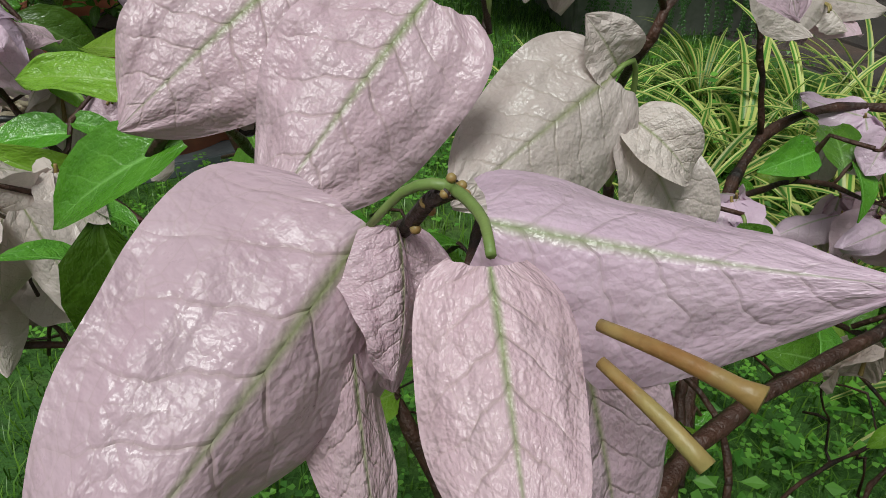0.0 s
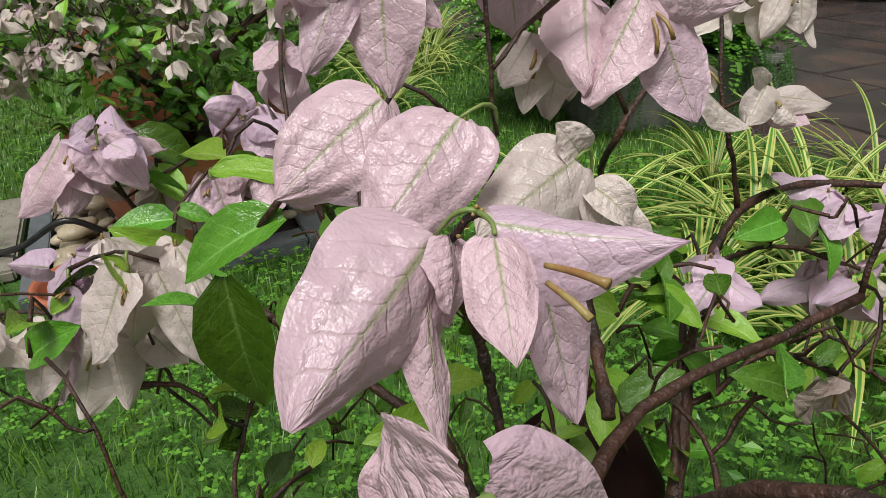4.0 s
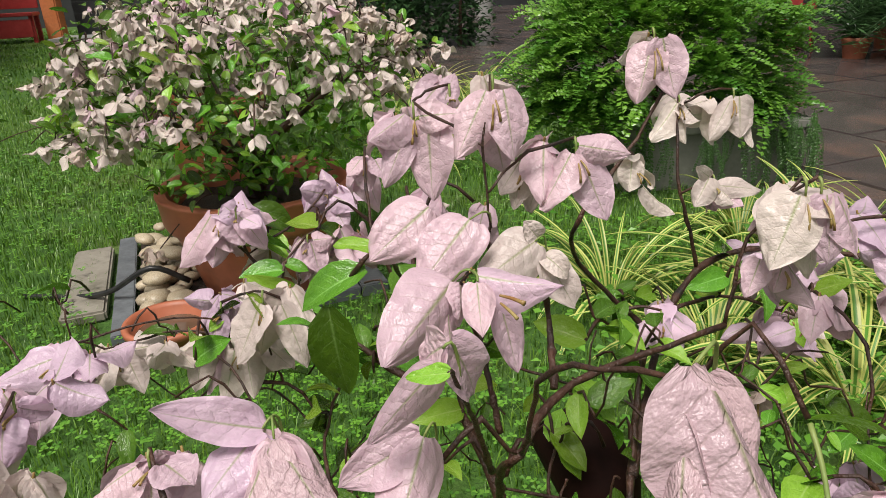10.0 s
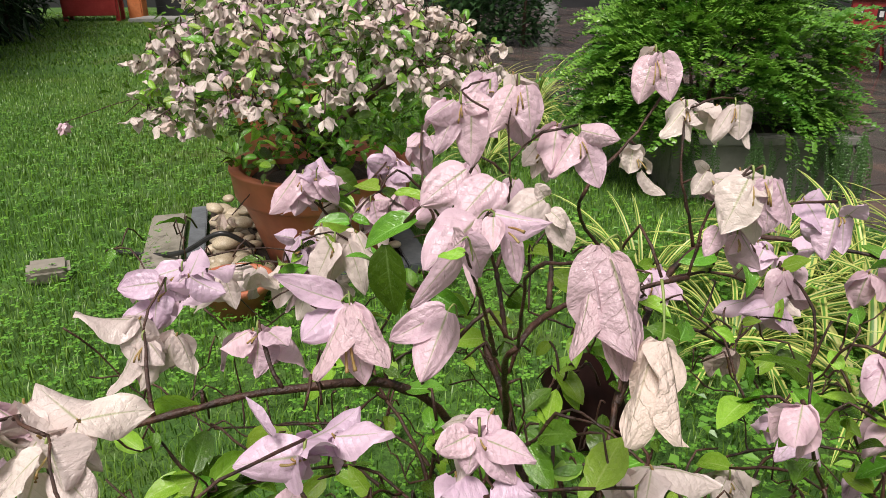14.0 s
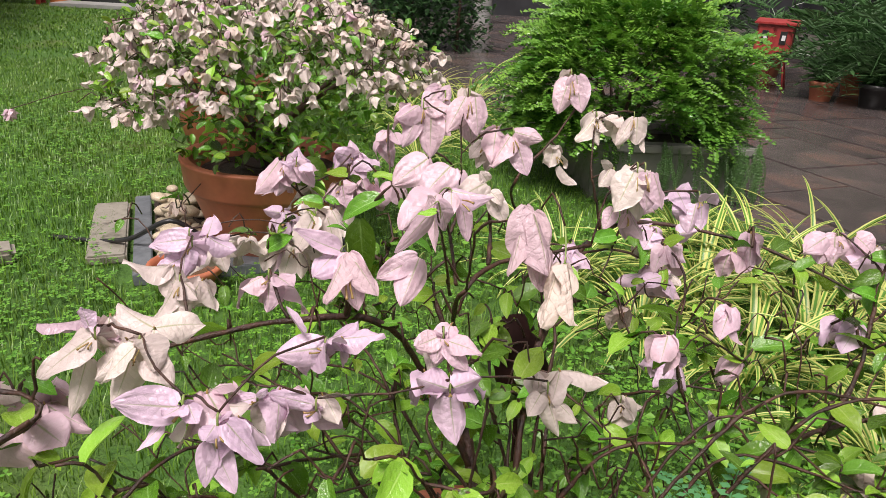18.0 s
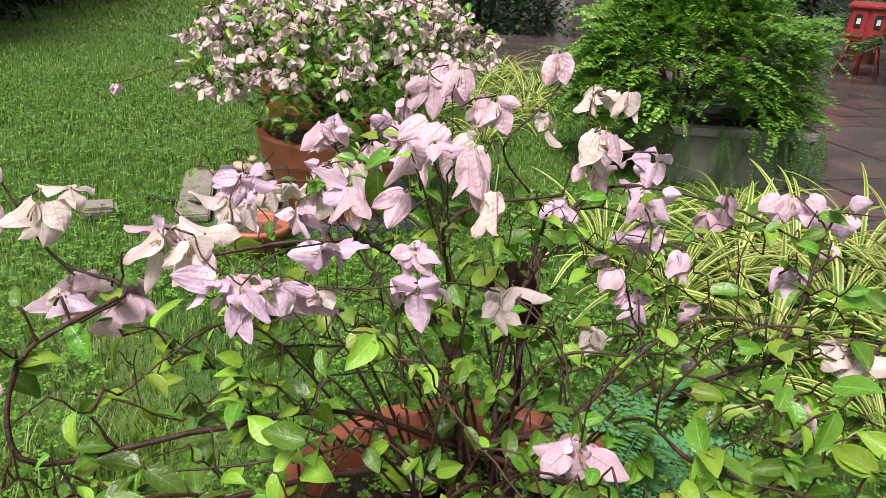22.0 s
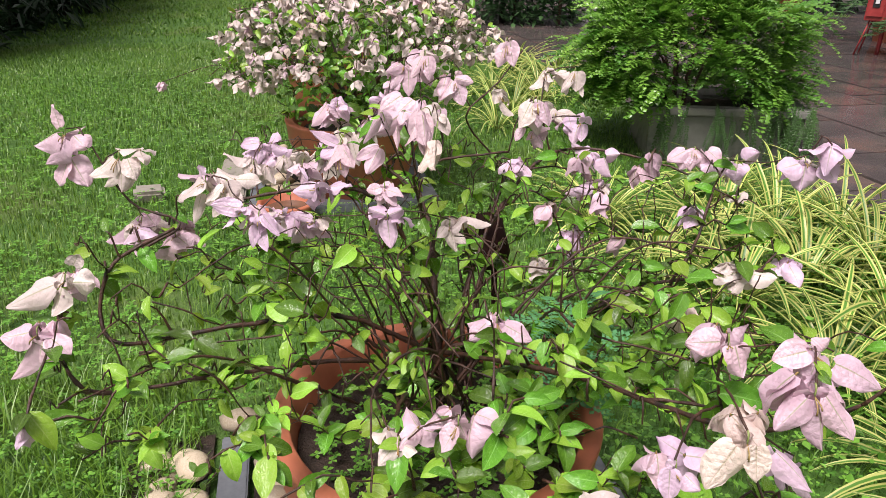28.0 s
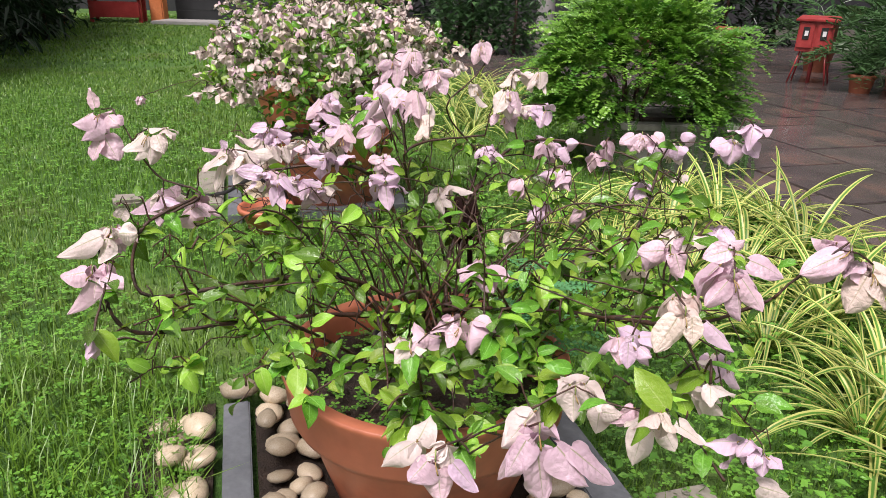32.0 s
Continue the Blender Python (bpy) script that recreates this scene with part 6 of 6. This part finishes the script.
leaf_mass("hedge", "dark long-leaved hedge along the lawn's side", "hedge", [(-5.0, -4.05, 3.4, 4.8, 0.05, 3.0), (-5.5, -4.55, 4.8, 6.4, 0.05, 3.0), (-6.0, -5.05, 6.4, 8.0, 0.05, 3.2), (-6.7, -5.7, 8.0, 9.6, 0.05, 3.2), (-7.5, -6.5, 9.6, 11.0, 0.05, 3.2)], 17000, 0.26, 0.028, HEDGE, 1, 1.0)
leaf_mass("shrub", "mid-green rounded shrub at the paving's far edge", "shrub", [(-0.3, 1.0, 7.2, 8.6, 0.05, 1.0)], 3500, 0.10, 0.028, PALM, 2)
leaf_mass("hedge", "deep green hedge closing the terrace", "hedge", [(5.0, 6.4, 3.0, 8.0, 0.05, 2.2), (3.2, 5.2, 9.5, 10.6, 0.05, 2.2)], 9000, 0.22, 0.03, HEDGE, 3)
leaf_mass("hedge", "dark hedge behind the lawn's end", "hedge", [(-3.3, 0.6, 12.6, 13.6, 0.05, 2.6)], 5000, 0.2, 0.03, HEDGE, 5)

# unseen extra height, added so the wet paving reflects dark as from tall trees
back = put("wall_back", mesh_from_bm("wall_back", box_bm(30, 0.25, 7.0, 0.0), SHADED_WALL), None, pose(1, 15.2, 3.5))
tagged(back, "wall behind the garden, its shade put into a near-black colour", "wall", kind="structure")
side = put("wall_side", mesh_from_bm("wall_side", box_bm(0.25, 20, 5.4, 0.0), SHADED_WALL), None, pose(9.2, 6.0, 2.7))
tagged(side, "wall beside the terrace, its shade put into a near-black colour", "wall", kind="structure")
# no opening is built round the shutter; its shade is in the slats' colour
shut = thing("shutter_door", pose(-4.30, 12.0, 0.0), "closed dark grey shutter, further darkened in colour for its shade", "door")
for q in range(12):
    put("shutter_slat", mesh_from_bm("shutter_slat", box_bm(1.9, 0.03, 0.17, 0.006), SHADED_WALL), shut, pose(0, 0, 0.1 + q * 0.18))
step = put("doorstep", mesh_from_bm("doorstep", box_bm(2.3, 0.7, 0.06, 0.01), CONCRETE), None, pose(-4.1, 11.2, 0.03))
tagged(step, "pale grey concrete step at the lawn's end", "step", kind="structure")
post = put("orange_column", mesh_from_bm("orange_column", box_bm(0.24, 0.24, 2.6, 0.02), ORANGE), None, pose(-5.40, 11.6, 1.3))
tagged(post, "square orange-painted column beside the shutter", "column")


def red_bench(m):
    t = thing("red_bench", m, "small red-painted wooden bench at the lawn's end", "bench")
    put("seat", mesh_from_bm("seat", box_bm(0.9, 0.4, 0.05, 0.01), RED), t, pose(0, 0, 0.42))
    put("front_panel", mesh_from_bm("front_panel", box_bm(0.8, 0.04, 0.26, 0.005), RED), t, pose(0, -0.16, 0.22))
    for sx in (-0.4, 0.4):
        for sy in (-0.13, 0.15):
            put("leg", mesh_from_bm("leg", box_bm(0.06, 0.06, 0.4, 0.005), RED), t, pose(sx, sy, 0.2))
    put("backrest", mesh_from_bm("backrest", box_bm(0.9, 0.04, 0.3, 0.005), RED), t, pose(0, 0.2, 0.65))


red_bench(pose(-5.95, 11.2, 0.0, 0, 0, 10))

box = thing("red_post_box", pose(3.37, 5.62, 0.0, 0, 0, -34), "red-painted metal box on a splayed red stand", "collection box")
put("cabinet", mesh_from_bm("cabinet", box_bm(0.30, 0.22, 0.28, 0.006), RED), box, pose(0, 0, 0.44))
put("lid", mesh_from_bm("lid", box_bm(0.36, 0.27, 0.02, 0.005), RED), box, pose(0, -0.01, 0.592, 6, 0, 0))
for sx in (-0.075, 0.075):
    dr = put("door", mesh_from_bm("door", box_bm(0.125, 0.014, 0.22, 0.004), RED), box, pose(sx, -0.1175, 0.445))
    put("window", mesh_from_bm("window", box_bm(0.055, 0.006, 0.11, 0.002), PLASTIC_BLACK), dr, pose(0, -0.0095, 0.02))
    put("notice", mesh_from_bm("notice", box_bm(0.03, 0.003, 0.045, 0.0), PAPER), dr, pose(0.004, -0.014, 0.02))
for sx in (-0.13, 0.13):
    for sy in (-0.09, 0.09):
        v, f = tube(np.array([(sx * 0.8, sy * 0.8, 0.31), (sx * 1.25, sy * 1.25, 0.0)]), 0.008, 0.008, 6)
        put("leg", mesh_of("leg", v, f, RED), box)
v, f = tube(np.array([(0, 0, 0.31), (0, 0, 0.0)]), 0.018, 0.018, 10)
put("pedestal", mesh_of("pedestal", v, f, RED), box)

PALMS = [mesh_of("palm_frond", *frond_mesh(s + 40, PALM, 11, 0.30, 0.022, 0.4), PALM, smooth=False) for s in range(4)]


def potted_palm(x, y, r, h, fr, seed, mat, label, size):
    t = thing("potted_palm", pose(x, y, 0), label, "potted palm", "palms along the terrace")
    vs, fs = lathe([(r * 0.68, 0.0), (r * 0.72, 0.01), (r * 0.92, h * 0.8), (r, h * 0.82), (r * 1.02, h), (r * 0.9, h), (r * 0.85, h * 0.9), (0.001, h * 0.88)], 28)
    put("pot", mesh_of("pot", vs, fs, mat), t)
    r2 = random.Random(seed)
    for k in range(fr):
        a, e = k * 2.4, r2.uniform(0.2, 1.3)
        s = size * r2.uniform(0.7, 1.2)
        out = Vector((math.cos(a) * math.cos(e), math.sin(a) * math.cos(e), math.sin(e)))
        up = Vector((-math.cos(a) * math.sin(e), -math.sin(a) * math.sin(e), math.cos(e)))
        put("palm_frond", PALMS[r2.randrange(4)], t, basis(Vector((0, 0, h * 0.9)), out, up) @ Matrix.Diagonal((s, s, s, 1)))


potted_palm(3.56, 5.05, 0.11, 0.17, 20, 1, TERRA, "small palm in a terracotta pot on the wet terrace", 0.48)
potted_palm(3.82, 4.75, 0.13, 0.2, 28, 2, PLASTIC_BLACK, "leafy palm in a black plastic pot", 0.6)
potted_palm(4.15, 5.5, 0.14, 0.22, 34, 3, TERRA, "bushy palm in a terracotta pot before the hedge", 0.75)
potted_palm(4.15, 4.6, 0.14, 0.22, 34, 4, PLASTIC_BLACK, "bushy palm in a dark pot before the hedge", 0.75)
potted_palm(3.9, 6.6, 0.16, 0.26, 20, 5, TERRA, "palm in a reddish pot at the terrace's end", 0.6)
for x, y in ((3.75, 9.0), (2.9, 9.8)):
    t = thing("empty_pot", pose(x, y, 0), "plain reddish plastic pot on the far terrace", "plant pot")
    vs, fs = lathe([(0.13, 0.0), (0.14, 0.01), (0.18, 0.26), (0.2, 0.27), (0.2, 0.31), (0.18, 0.31), (0.16, 0.2), (0.001, 0.19)], 28)
    put("pot", mesh_of("pot", vs, fs, RED), t)
vs, fs = lathe([(0.16, 0.0), (0.16, 2.6)], 24)
tagged(put("grey_column", mesh_of("grey_column", vs, fs, CONCRETE), None, pose(1.55, 12.2, 0.0)), "round grey column at the back of the terrace", "column")
